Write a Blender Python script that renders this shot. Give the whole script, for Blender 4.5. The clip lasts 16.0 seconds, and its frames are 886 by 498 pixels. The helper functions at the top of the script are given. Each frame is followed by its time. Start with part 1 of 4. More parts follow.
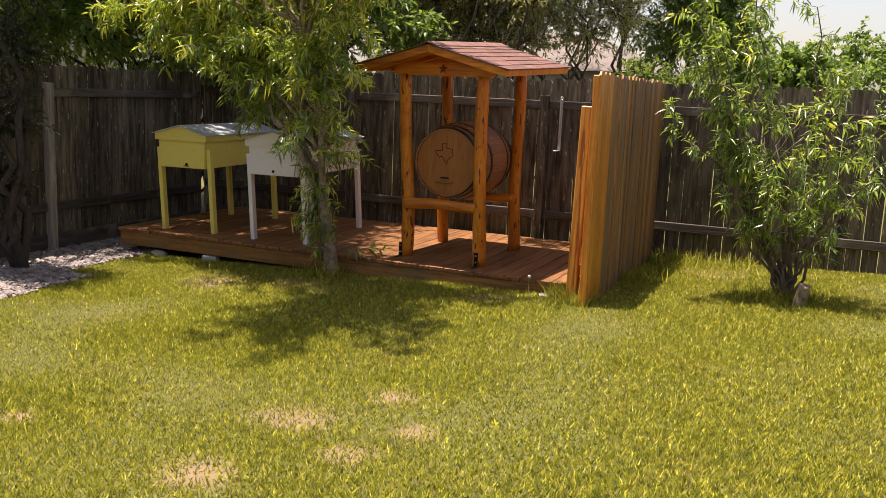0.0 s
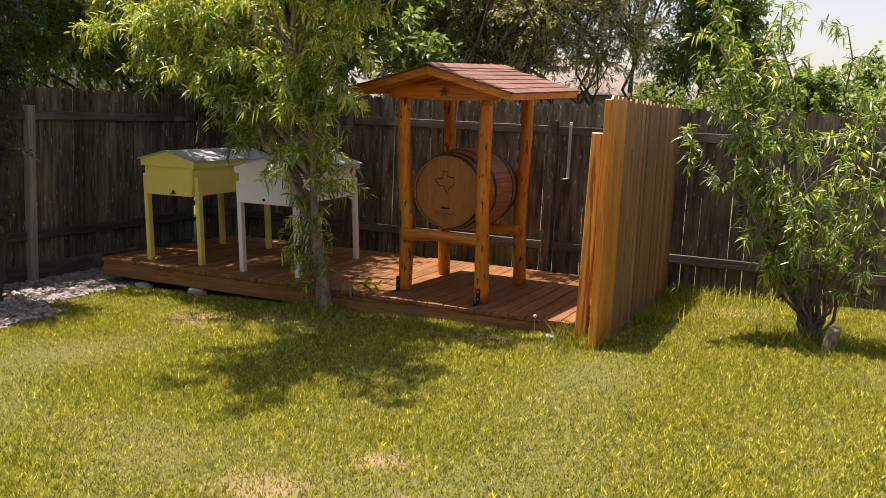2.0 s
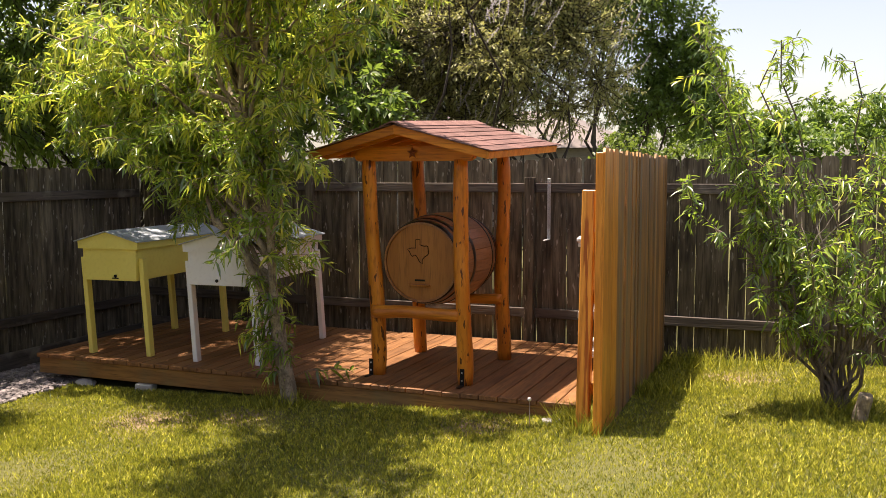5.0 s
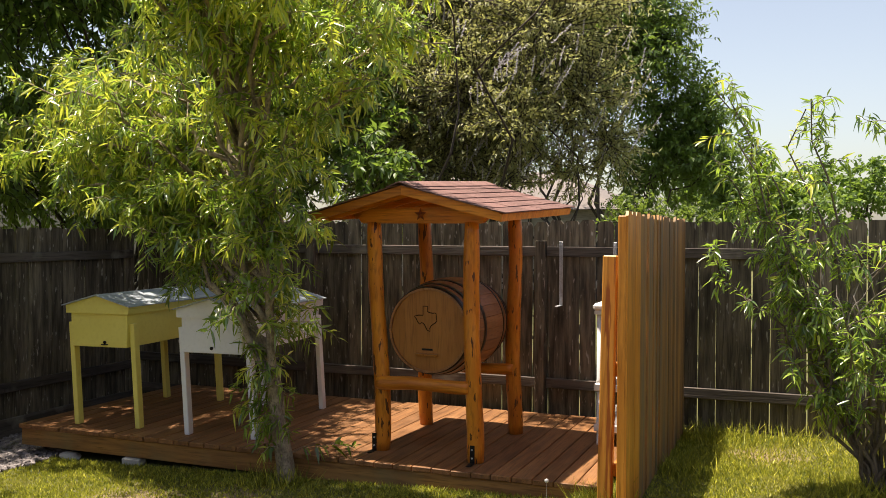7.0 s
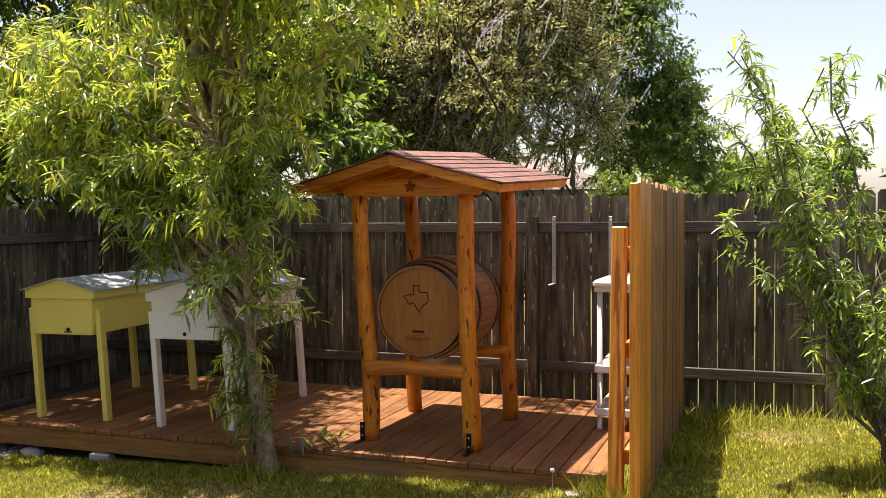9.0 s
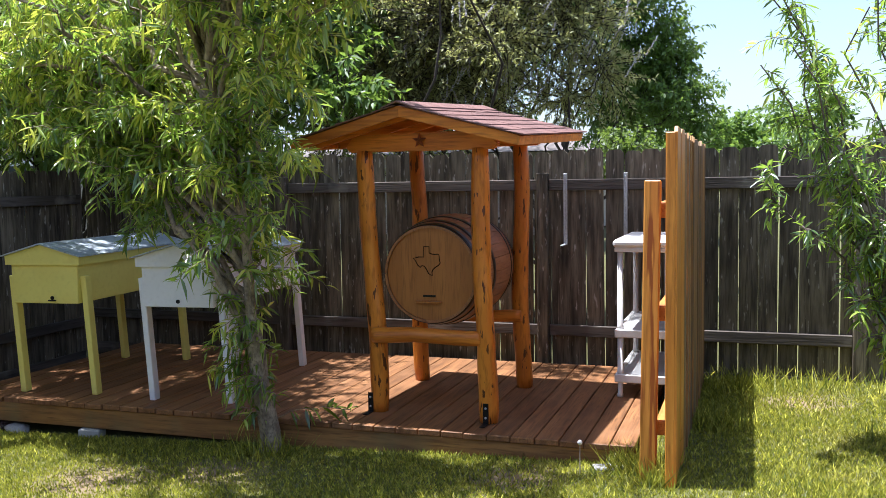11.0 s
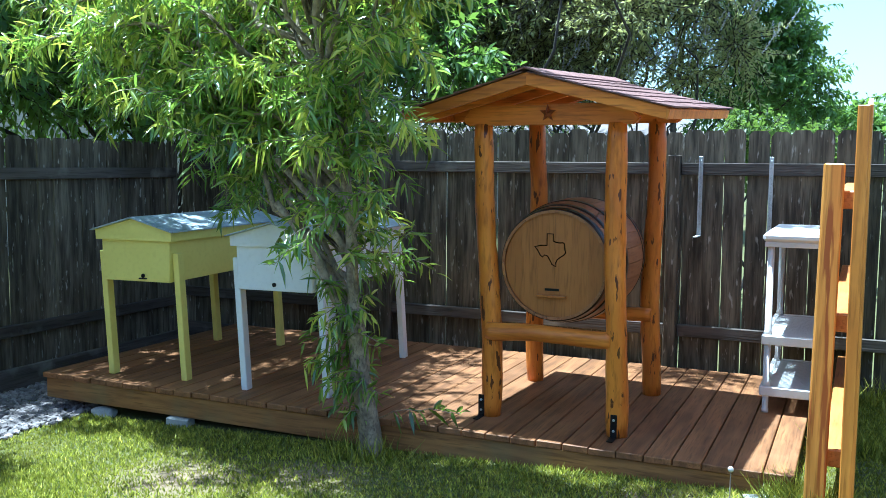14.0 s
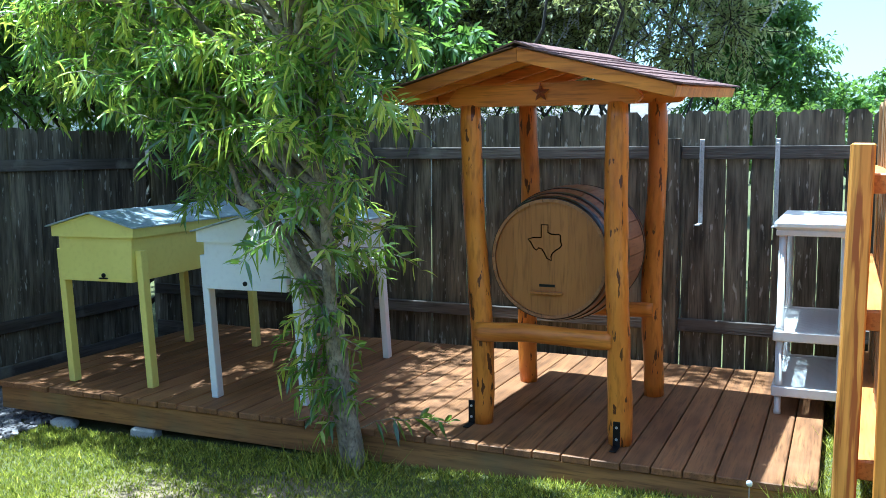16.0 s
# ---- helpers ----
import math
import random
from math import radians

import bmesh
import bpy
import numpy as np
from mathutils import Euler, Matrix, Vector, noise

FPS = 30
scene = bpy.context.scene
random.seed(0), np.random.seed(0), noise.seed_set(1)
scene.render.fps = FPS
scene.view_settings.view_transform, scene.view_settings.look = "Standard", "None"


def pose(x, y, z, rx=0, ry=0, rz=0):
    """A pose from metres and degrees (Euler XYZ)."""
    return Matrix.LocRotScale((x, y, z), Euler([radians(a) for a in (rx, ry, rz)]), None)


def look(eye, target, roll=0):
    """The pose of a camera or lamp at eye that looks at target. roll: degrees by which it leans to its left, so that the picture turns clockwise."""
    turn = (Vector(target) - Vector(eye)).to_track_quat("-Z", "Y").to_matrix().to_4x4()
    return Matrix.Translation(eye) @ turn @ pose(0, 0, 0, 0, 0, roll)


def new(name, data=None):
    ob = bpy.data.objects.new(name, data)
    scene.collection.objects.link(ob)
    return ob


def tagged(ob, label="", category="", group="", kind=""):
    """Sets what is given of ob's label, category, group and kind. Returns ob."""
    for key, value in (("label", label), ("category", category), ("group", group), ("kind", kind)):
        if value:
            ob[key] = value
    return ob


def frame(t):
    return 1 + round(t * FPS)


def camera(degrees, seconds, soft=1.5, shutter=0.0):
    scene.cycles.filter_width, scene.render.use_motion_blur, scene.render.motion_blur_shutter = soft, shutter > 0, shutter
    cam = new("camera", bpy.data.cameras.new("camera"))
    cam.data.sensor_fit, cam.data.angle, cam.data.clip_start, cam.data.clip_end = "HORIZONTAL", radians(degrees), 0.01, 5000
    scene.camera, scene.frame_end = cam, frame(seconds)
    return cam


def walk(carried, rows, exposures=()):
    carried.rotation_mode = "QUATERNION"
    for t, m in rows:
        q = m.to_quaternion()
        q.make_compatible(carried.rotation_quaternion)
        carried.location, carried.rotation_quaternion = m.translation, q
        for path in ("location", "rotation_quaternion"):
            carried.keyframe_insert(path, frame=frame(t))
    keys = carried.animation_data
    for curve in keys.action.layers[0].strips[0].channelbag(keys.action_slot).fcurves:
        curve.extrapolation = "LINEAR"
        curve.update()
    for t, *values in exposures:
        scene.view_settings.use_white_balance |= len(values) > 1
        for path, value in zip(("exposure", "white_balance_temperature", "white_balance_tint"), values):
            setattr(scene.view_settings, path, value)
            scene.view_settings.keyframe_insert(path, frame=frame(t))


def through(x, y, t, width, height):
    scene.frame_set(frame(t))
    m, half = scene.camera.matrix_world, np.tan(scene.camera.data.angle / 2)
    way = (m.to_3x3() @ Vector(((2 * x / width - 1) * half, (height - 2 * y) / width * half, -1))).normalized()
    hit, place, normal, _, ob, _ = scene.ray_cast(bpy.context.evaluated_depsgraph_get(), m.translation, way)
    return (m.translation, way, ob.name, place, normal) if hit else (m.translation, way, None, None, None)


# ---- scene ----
cam = camera(51.5, 16.0, soft=0.6)
PATH = [
    (0, (0.075, -0.05, 1.757), (-0.716, 1.754, 1.411), 2.4),
    (0.5, (0.029, 0.085, 1.757), (-0.767, 1.888, 1.418), 1.4),
    (1, (0.03, 0.246, 1.764), (-0.804, 2.034, 1.44), 1.5),
    (1.5, (0.003, 0.377, 1.761), (-0.838, 2.164, 1.445), 2.5),
    (2, (-0.083, 0.499, 1.769), (-0.898, 2.301, 1.471), 2.6),
    (2.5, (-0.166, 0.63, 1.758), (-0.948, 2.449, 1.476), 1.8),
    (3, (-0.202, 0.771, 1.748), (-0.996, 2.587, 1.479), 1.7),
    (3.5, (-0.248, 0.914, 1.744), (-1.052, 2.726, 1.482), 1.9),
    (4, (-0.34, 1.03, 1.756), (-1.117, 2.855, 1.5), 1.8),
    (4.5, (-0.477, 1.142, 1.76), (-1.227, 2.984, 1.549), 0.6),
    (5, (-0.501, 1.197, 1.79), (-1.251, 3.043, 1.619), -0.1),
    (7.5, (-0.791, 1.607, 1.809), (-1.539, 3.461, 1.783), 0.2),
    (8, (-0.86, 1.684, 1.778), (-1.606, 3.539, 1.755), 0.1),
    (8.5, (-0.951, 1.812, 1.745), (-1.693, 3.668, 1.684), 0.0),
    (9, (-1.038, 1.89, 1.732), (-1.722, 3.768, 1.658), -0.4),
    (9.5, (-1.149, 1.919, 1.706), (-1.81, 3.804, 1.609), -1.4),
    (12, (-1.465, 2.449, 1.667), (-2.126, 4.328, 1.49), -0.0),
    (12.5, (-1.53, 2.536, 1.654), (-2.309, 4.368, 1.463), 0.4),
    (13, (-1.575, 2.623, 1.655), (-2.459, 4.406, 1.452), 0.8),
    (13.5, (-1.642, 2.691, 1.654), (-2.531, 4.471, 1.454), 1.1),
    (14, (-1.762, 2.748, 1.643), (-2.588, 4.56, 1.458), 0.5),
    (14.5, (-1.816, 2.822, 1.632), (-2.636, 4.636, 1.436), 0.3),
    (15, (-1.835, 2.968, 1.625), (-2.695, 4.762, 1.422), 0.2),
    (15.5, (-1.869, 3.05, 1.632), (-2.724, 4.846, 1.42), 0.3),
    (16, (-1.943, 3.152, 1.63), (-2.739, 4.975, 1.42), -0.2),
]
EXPOSURES = [(0.0, 1.08, 7500, 23), (4.0, 1.14, 7500, 23), (5.0, 1.3, 7450, 21), (7.3, 1.08, 7250, 14), (8.2, 1.18, 7250, 14), (9.0, 1.38, 7250, 20), (9.7, 1.38, 7250, 20), (11.7, 1.54, 4800, 7), (12.9, 1.83, 4600, -3), (16.0, 1.86, 4600, -6)]
walk(cam, [(t, look(eye, target, roll)) for t, eye, target, roll in PATH], EXPOSURES)

# ---- world and sun ----
SUN_DIR = Vector((-0.21, -0.02, 1.0)).normalized()
world = bpy.data.worlds.new("world")
scene.world = world
world.use_nodes = True
wn = world.node_tree.nodes
sky = wn.new("ShaderNodeTexSky")
sky.sky_type = "NISHITA"
sky.sun_disc = False
sky.sun_elevation = math.asin(SUN_DIR.z)
sky.sun_rotation = math.atan2(SUN_DIR.x, SUN_DIR.y)
sky.dust_density = 1.5
wn["Background"].inputs["Strength"].default_value = 0.084
haze = wn.new("ShaderNodeHueSaturation")
haze.inputs["Saturation"].default_value = 0.8
haze.inputs["Value"].default_value = 1.1
world.node_tree.links.new(sky.outputs["Color"], haze.inputs["Color"])
world.node_tree.links.new(haze.outputs["Color"], wn["Background"].inputs["Color"])
sun = new("sun", bpy.data.lights.new("sun", "SUN"))
sun.data.energy = 5.0
sun.data.angle = radians(0.53)
sun.data.color = (1.0, 0.95, 0.86)
sun.matrix_world = look((-2 + SUN_DIR.x * 30, 8 + SUN_DIR.y * 30, SUN_DIR.z * 30), (-2, 8, 0))


# ---- materials ----
def material(name, colour, rough=0.6, metal=0.0, alt=None, grain=(20, 20, 20), fine=(120, 120, 120), amount=0.5,
             bump=0.15, bump_depth=0.003, vary=0.0, island=False, stain=None, stain_scale=2.0, stain_at=(0.5, 0.7), coords="Object", spec=0.5):
    """Principled surface: two scales of noise blend colour and alt, an optional large stain, bump and a variation for each piece."""
    m = bpy.data.materials.new(name)
    m.use_nodes = True
    n, l = m.node_tree.nodes, m.node_tree.links
    p = n["Principled BSDF"]
    p.inputs["Roughness"].default_value = rough
    p.inputs["Metallic"].default_value = metal
    p.inputs["Specular IOR Level"].default_value = spec
    tc = n.new("ShaderNodeTexCoord")
    seed = n.new("ShaderNodeObjectInfo").outputs["Random"] if not island else n.new("ShaderNodeNewGeometry").outputs["Random Per Island"]
    shift = n.new("ShaderNodeVectorMath")
    shift.operation = "ADD"
    comb = n.new("ShaderNodeCombineXYZ")
    mul = n.new("ShaderNodeMath")
    mul.operation = "MULTIPLY"
    mul.inputs[1].default_value = 37.0 if vary else 0.0
    l.new(seed, mul.inputs[0])
    for i in range(3):
        l.new(mul.outputs[0], comb.inputs[i])
    l.new(tc.outputs[coords], shift.inputs[0])
    l.new(comb.outputs[0], shift.inputs[1])

    def noise_at(scale, detail=4.0):
        mp = n.new("ShaderNodeMapping")
        mp.inputs["Scale"].default_value = scale
        l.new(shift.outputs[0], mp.inputs["Vector"])
        t = n.new("ShaderNodeTexNoise")
        t.inputs["Scale"].default_value = 1.0
        t.inputs["Detail"].default_value = detail
        l.new(mp.outputs[0], t.inputs["Vector"])
        return t.outputs["Fac"]

    def ramp(fac, a, b):
        r = n.new("ShaderNodeMapRange")
        r.inputs["From Min"].default_value, r.inputs["From Max"].default_value = a, b
        l.new(fac, r.inputs["Value"])
        return r.outputs["Result"]

    def mix(fac, a, b):
        x = n.new("ShaderNodeMix")
        x.data_type = "RGBA"
        l.new(fac, x.inputs["Factor"])
        for s, v in (("A", a), ("B", b)):
            sock = [i for i in x.inputs if i.name == s and i.type == "RGBA"][0]
            if isinstance(v, tuple):
                sock.default_value = (*v, 1)
            else:
                l.new(v, sock)
        return [o for o in x.outputs if o.type == "RGBA"][0]

    alt = alt or tuple(c * (1 - amount) for c in colour)
    big, small = noise_at(grain), noise_at(fine, 3.0)
    col = mix(ramp(big, 0.35, 0.68), colour, alt)
    col = mix(ramp(small, 0.5, 0.8), col, tuple((0.94 if amount == 0.1 else 0.6) * c for c in alt))
    if stain:
        col = mix(ramp(noise_at(stain_scale if isinstance(stain_scale, tuple) else (stain_scale,) * 3, 5.0), *stain_at), col, stain)
    if vary:
        hsv = n.new("ShaderNodeHueSaturation")
        val = n.new("ShaderNodeMapRange")
        val.inputs["To Min"].default_value, val.inputs["To Max"].default_value = 1 - vary, 1 + vary
        l.new(seed, val.inputs["Value"])
        l.new(val.outputs[0], hsv.inputs["Value"])
        l.new(col, hsv.inputs["Color"])
        col = hsv.outputs[0]
    l.new(col, p.inputs["Base Color"])
    if bump:
        b = n.new("ShaderNodeBump")
        b.inputs["Strength"].default_value = bump
        b.inputs["Distance"].default_value = bump_depth
        add = n.new("ShaderNodeMath")
        l.new(big, add.inputs[0])
        l.new(small, add.inputs[1])
        l.new(add.outputs[0], b.inputs["Height"])
        l.new(b.outputs[0], p.inputs["Normal"])
    return m


def leaf_material(name, light, dark, through_colour, through=0.4, rough=0.45, skew=0.0, straw=None, spec=0.5, coat=0.0):
    """Thin leaf: gloss and diffuse on top, light through it, colour varied leaf by leaf."""
    m = bpy.data.materials.new(name)
    m.use_nodes = True
    n, l = m.node_tree.nodes, m.node_tree.links
    p = n["Principled BSDF"]
    p.inputs["Roughness"].default_value = rough
    p.inputs["Specular IOR Level"].default_value = spec
    p.inputs["Coat Weight"].default_value = coat
    p.inputs["Coat Roughness"].default_value = 0.22
    rnd = n.new("ShaderNodeNewGeometry").outputs["Random Per Island"]
    x = n.new("ShaderNodeValToRGB")
    x.color_ramp.elements[0].color = (*dark, 1)
    x.color_ramp.elements[1].color = (*light, 1)
    x.color_ramp.elements[0].position = skew
    l.new(rnd, x.inputs[0])
    base = x.outputs[0]
    if straw:
        tc = n.new("ShaderNodeTexCoord")
        nz = n.new("ShaderNodeTexNoise")
        nz.inputs["Scale"].default_value = 1.7
        nz.inputs["Detail"].default_value = 6.0
        nz.inputs["Roughness"].default_value = 0.65
        l.new(tc.outputs["Object"], nz.inputs["Vector"])
        rg = n.new("ShaderNodeMapRange")
        rg.inputs["From Min"].default_value, rg.inputs["From Max"].default_value = 0.56, 0.86
        l.new(nz.outputs["Fac"], rg.inputs["Value"])
        mx = n.new("ShaderNodeMix")
        mx.data_type = "RGBA"
        l.new(rg.outputs[0], mx.inputs["Factor"])
        ins = [i for i in mx.inputs if i.type == "RGBA"]
        l.new(base, ins[0])
        ins[1].default_value = (*straw, 1)
        base = [o for o in mx.outputs if o.type == "RGBA"][0]
        # tufts: darker and lighter clumps a hand's width across
        tn = n.new("ShaderNodeTexNoise")
        tn.inputs["Scale"].default_value = 26.0
        tn.inputs["Detail"].default_value = 3.0
        l.new(tc.outputs["Object"], tn.inputs["Vector"])
        tr = n.new("ShaderNodeMapRange")
        tr.inputs["From Min"].default_value, tr.inputs["From Max"].default_value = 0.32, 0.68
        tr.inputs["To Min"].default_value, tr.inputs["To Max"].default_value = 0.3, 1.6
        l.new(tn.outputs["Fac"], tr.inputs["Value"])
        hv = n.new("ShaderNodeHueSaturation")
        l.new(tr.outputs[0], hv.inputs["Value"])
        l.new(base, hv.inputs["Color"])
        base = hv.outputs[0]
    l.new(base, p.inputs["Base Color"])
    t = n.new("ShaderNodeBsdfTranslucent")
    t.inputs["Color"].default_value = (*through_colour, 1)
    s = n.new("ShaderNodeMixShader")
    s.inputs[0].default_value = through
    l.new(p.outputs[0], s.inputs[1])
    l.new(t.outputs[0], s.inputs[2])
    l.new(s.outputs[0], n["Material Output"].inputs["Surface"])
    return m


M_SOIL = material("lawn_soil", (0.085, 0.09, 0.022), 0.95, alt=(0.11, 0.105, 0.03), grain=(1.2, 1.2, 1.2), fine=(60, 60, 60), bump=0.5, bump_depth=0.02)
# bare, straw-coloured patches in the lawn: centre and size
BARE = [(-3.7, 3.2, 0.13), (-2.4, 3.75, 0.2), (-2.1, 4.3, 0.13), (-1.75, 3.85, 0.1), (-2.4, 3.0, 0.18), (-1.9, 3.45, 0.13), (-5.0, 6.5, 0.35), (-4.4, 6.8, 0.3), (-2.6, 6.95, 0.25), (-1.1, 8.9, 0.3)]


def add_bare_patches(m):
    n, l = m.node_tree.nodes, m.node_tree.links
    p = n["Principled BSDF"]
    col = p.inputs["Base Color"].links[0].from_socket
    tc = n.new("ShaderNodeTexCoord")
    nz = n.new("ShaderNodeTexNoise")
    nz.inputs["Scale"].default_value = 7.0
    nz.inputs["Detail"].default_value = 5.0
    l.new(tc.outputs["Object"], nz.inputs["Vector"])
    for x, y, r in BARE:
        d = n.new("ShaderNodeVectorMath")
        d.operation = "DISTANCE"
        d.inputs[1].default_value = (x, y, ground_z(x, y))
        l.new(tc.outputs["Object"], d.inputs[0])
        s = n.new("ShaderNodeMath")
        s.operation = "MULTIPLY_ADD"
        s.inputs[1].default_value = r
        l.new(nz.outputs["Fac"], s.inputs[0])
        l.new(d.outputs["Value"], s.inputs[2])
        f = n.new("ShaderNodeMapRange")
        f.inputs["From Min"].default_value, f.inputs["From Max"].default_value = r * 2.1, r * 0.7
        l.new(s.outputs[0], f.inputs["Value"])
        x2 = n.new("ShaderNodeMix")
        x2.data_type = "RGBA"
        l.new(f.outputs[0], x2.inputs["Factor"])
        ins = [i for i in x2.inputs if i.type == "RGBA"]
        l.new(col, ins[0])
        ins[1].default_value = (0.21, 0.15, 0.085, 1)
        col = [o for o in x2.outputs if o.type == "RGBA"][0]
    l.new(col, p.inputs["Base Color"])


def ground_z(x, y):
    """The yard falls gently towards the gravel corner."""
    xx = max(-8.0, min(1.5, x))
    return 0.035 * (xx + 3.4) + 0.035


add_bare_patches(M_SOIL)
M_FENCE = material("weathered_cedar", (0.19, 0.158, 0.112), 0.85, alt=(0.055, 0.045, 0.033), grain=(20, 20, 2.6), fine=(110, 110, 5), bump=0.7, bump_depth=0.006,
                   vary=0.35, stain=(0.34, 0.31, 0.26), stain_scale=(38.0, 38.0, 9.0), stain_at=(0.63, 0.7), spec=0.2)
M_STAIN = material("stained_cedar", (0.7, 0.29, 0.045), 0.45, alt=(0.52, 0.18, 0.025), grain=(16, 16, 1.6), fine=(70, 70, 5), bump=0.3, bump_depth=0.004,
                   vary=0.12, spec=0.4)
M_LOG = material("stained_cedar_log", (0.72, 0.27, 0.03), 0.34, alt=(0.52, 0.155, 0.016), grain=(9, 9, 2.0), fine=(45, 45, 9), bump=0.45, bump_depth=0.006,
                 vary=0.1, stain=(0.1, 0.03, 0.01), stain_scale=(34.0, 34.0, 8.0), stain_at=(0.62, 0.64), spec=0.4)
M_BEAM = material("stained_cedar_beam", (0.7, 0.25, 0.028), 0.42, alt=(0.46, 0.135, 0.015), grain=(1.6, 16, 16), fine=(5, 70, 70), bump=0.3, bump_depth=0.004, vary=0.12, spec=0.4)
M_DECK = material("deck_stain", (0.27, 0.125, 0.048), 0.55, alt=(0.14, 0.064, 0.027), grain=(22, 1.6, 22), fine=(110, 6, 110), bump=0.35, bump_depth=0.004,
                  vary=0.16, stain=(0.3, 0.15, 0.068), stain_scale=2.4, stain_at=(0.5, 0.8), spec=0.3)
M_RIM = material("deck_rim_wood", (0.33, 0.165, 0.05), 0.7, alt=(0.19, 0.09, 0.03), grain=(1.6, 20, 20), fine=(6, 90, 90), bump=0.35, bump_depth=0.004,
                 vary=0.1, stain=(0.2, 0.15, 0.065), stain_scale=2.2, stain_at=(0.5, 0.72), spec=0.3)
M_PANEL = material("stained_picket", (0.4, 0.2, 0.065), 0.7, alt=(0.23, 0.125, 0.055), grain=(20, 20, 1.2), fine=(90, 90, 5), bump=0.5, bump_depth=0.006,
                   vary=0.32, stain=(0.18, 0.13, 0.08), stain_scale=(7.0, 7.0, 0.9), stain_at=(0.45, 0.65), spec=0.25)
M_YELLOW = material("yellow_paint", (0.84, 0.74, 0.19), 0.5, alt=(0.81, 0.7, 0.17), grain=(4, 4, 4), fine=(30, 30, 30), amount=0.1, bump=0.12, bump_depth=0.002)
M_WHITE = material("white_paint", (0.85, 0.86, 0.86), 0.5, alt=(0.82, 0.83, 0.83), grain=(4, 4, 4), fine=(30, 30, 30), amount=0.1, bump=0.12, bump_depth=0.002)
M_TIN = material("galvanised_sheet", (0.5, 0.55, 0.6), 0.42, 0.25, alt=(0.42, 0.47, 0.52), grain=(5, 5, 5), fine=(40, 40, 40), bump=0.08, bump_depth=0.002)
M_BRACKET = material("galvanised_bracket", (0.62, 0.64, 0.66), 0.45, 0.5, grain=(20, 20, 20), amount=0.15, bump=0.05)
M_SHINGLE = material("red_brown_shingle", (0.2, 0.105, 0.09), 0.9, alt=(0.13, 0.065, 0.055), grain=(9, 9, 9), fine=(260, 260, 260), bump=0.7, bump_depth=0.004, vary=0.22)
M_OAK = material("barrel_oak", (0.38, 0.17, 0.06), 0.5, alt=(0.28, 0.115, 0.04), grain=(30, 1.5, 30), fine=(90, 8, 90), bump=0.3, bump_depth=0.003, vary=0.14)
M_HEAD = material("barrel_head_oak", (0.4, 0.155, 0.034), 0.4, alt=(0.34, 0.125, 0.026), grain=(14, 14, 1.4), fine=(90, 90, 7), bump=0.12, bump_depth=0.001, vary=0.03)
M_HOOP = material("dark_steel_hoop", (0.05, 0.045, 0.042), 0.35, 0.85, alt=(0.09, 0.06, 0.045), grain=(12, 12, 12), bump=0.1)
M_BLACK = material("black_iron", (0.02, 0.02, 0.022), 0.45, 0.6, grain=(30, 30, 30), bump=0.1)
M_BURN = material("burnt_line", (0.035, 0.018, 0.008), 0.9, grain=(60, 60, 60), bump=0.1)
M_RUST = material("rusted_metal_star", (0.32, 0.09, 0.03), 0.7, 0.2, alt=(0.18, 0.05, 0.02), grain=(40, 40, 40), bump=0.2)
M_PLASTIC = material("white_plastic", (0.72, 0.71, 0.7), 0.42, alt=(0.66, 0.65, 0.64), grain=(3, 3, 3), fine=(30, 30, 30), amount=0.1, bump=0.03)
M_STONE = material("river_gravel", (0.3, 0.265, 0.255), 0.85, alt=(0.14, 0.12, 0.118), grain=(9, 9, 9), fine=(90, 90, 90), bump=0.4, vary=0.4, island=True)
M_BLOCK = material("concrete_block", (0.5, 0.49, 0.46), 0.95, alt=(0.4, 0.39, 0.36), grain=(12, 12, 12), fine=(140, 140, 140), bump=0.5)
M_BARK = material("peach_bark", (0.4, 0.33, 0.23), 0.9, alt=(0.15, 0.115, 0.08), grain=(22, 22, 16), fine=(80, 80, 50), bump=0.7, bump_depth=0.008)
M_BARK_YOUNG = material("young_peach_bark", (0.19, 0.15, 0.115), 0.85, alt=(0.09, 0.07, 0.055), grain=(20, 20, 12), fine=(80, 80, 50), bump=0.6, bump_depth=0.006)
M_BARK_DARK = material("dark_bark", (0.07, 0.055, 0.045), 0.95, alt=(0.035, 0.028, 0.024), grain=(14, 14, 6), fine=(60, 60, 30), bump=0.6, bump_depth=0.01)
M_TWIG_PALE = material("pale_dead_twig", (0.45, 0.38, 0.32), 0.9, grain=(20, 20, 20), bump=0.2)
M_PEACH = leaf_material("peach_leaf", (0.36, 0.46, 0.09), (0.028, 0.07, 0.022), (0.45, 0.66, 0.08), 0.36, 0.27, 0.3, spec=0.8, coat=0.35)
# yellow new growth; also stands for sunlit leaves of the upper crown
M_PEACH_NEW_LIT = leaf_material("peach_leaf_new_lit", (0.66, 0.66, 0.1), (0.24, 0.32, 0.055), (0.74, 0.8, 0.09), 0.42, 0.3, 0.1, spec=0.8, coat=0.3)
M_VITEX = leaf_material("grey_green_leaf", (0.5, 0.5, 0.24), (0.13, 0.145, 0.07), (0.55, 0.56, 0.18), 0.38, 0.5)
M_DEEP = leaf_material("deep_green_leaf", (0.12, 0.2, 0.045), (0.04, 0.085, 0.02), (0.28, 0.42, 0.06), 0.4)
M_FRESH = leaf_material("fresh_green_leaf", (0.11, 0.16, 0.03), (0.035, 0.065, 0.016), (0.28, 0.4, 0.06), 0.35)
M_JUNIPER = leaf_material("dark_juniper_leaf", (0.045, 0.06, 0.028), (0.02, 0.028, 0.014), (0.06, 0.08, 0.02), 0.2, 0.7)
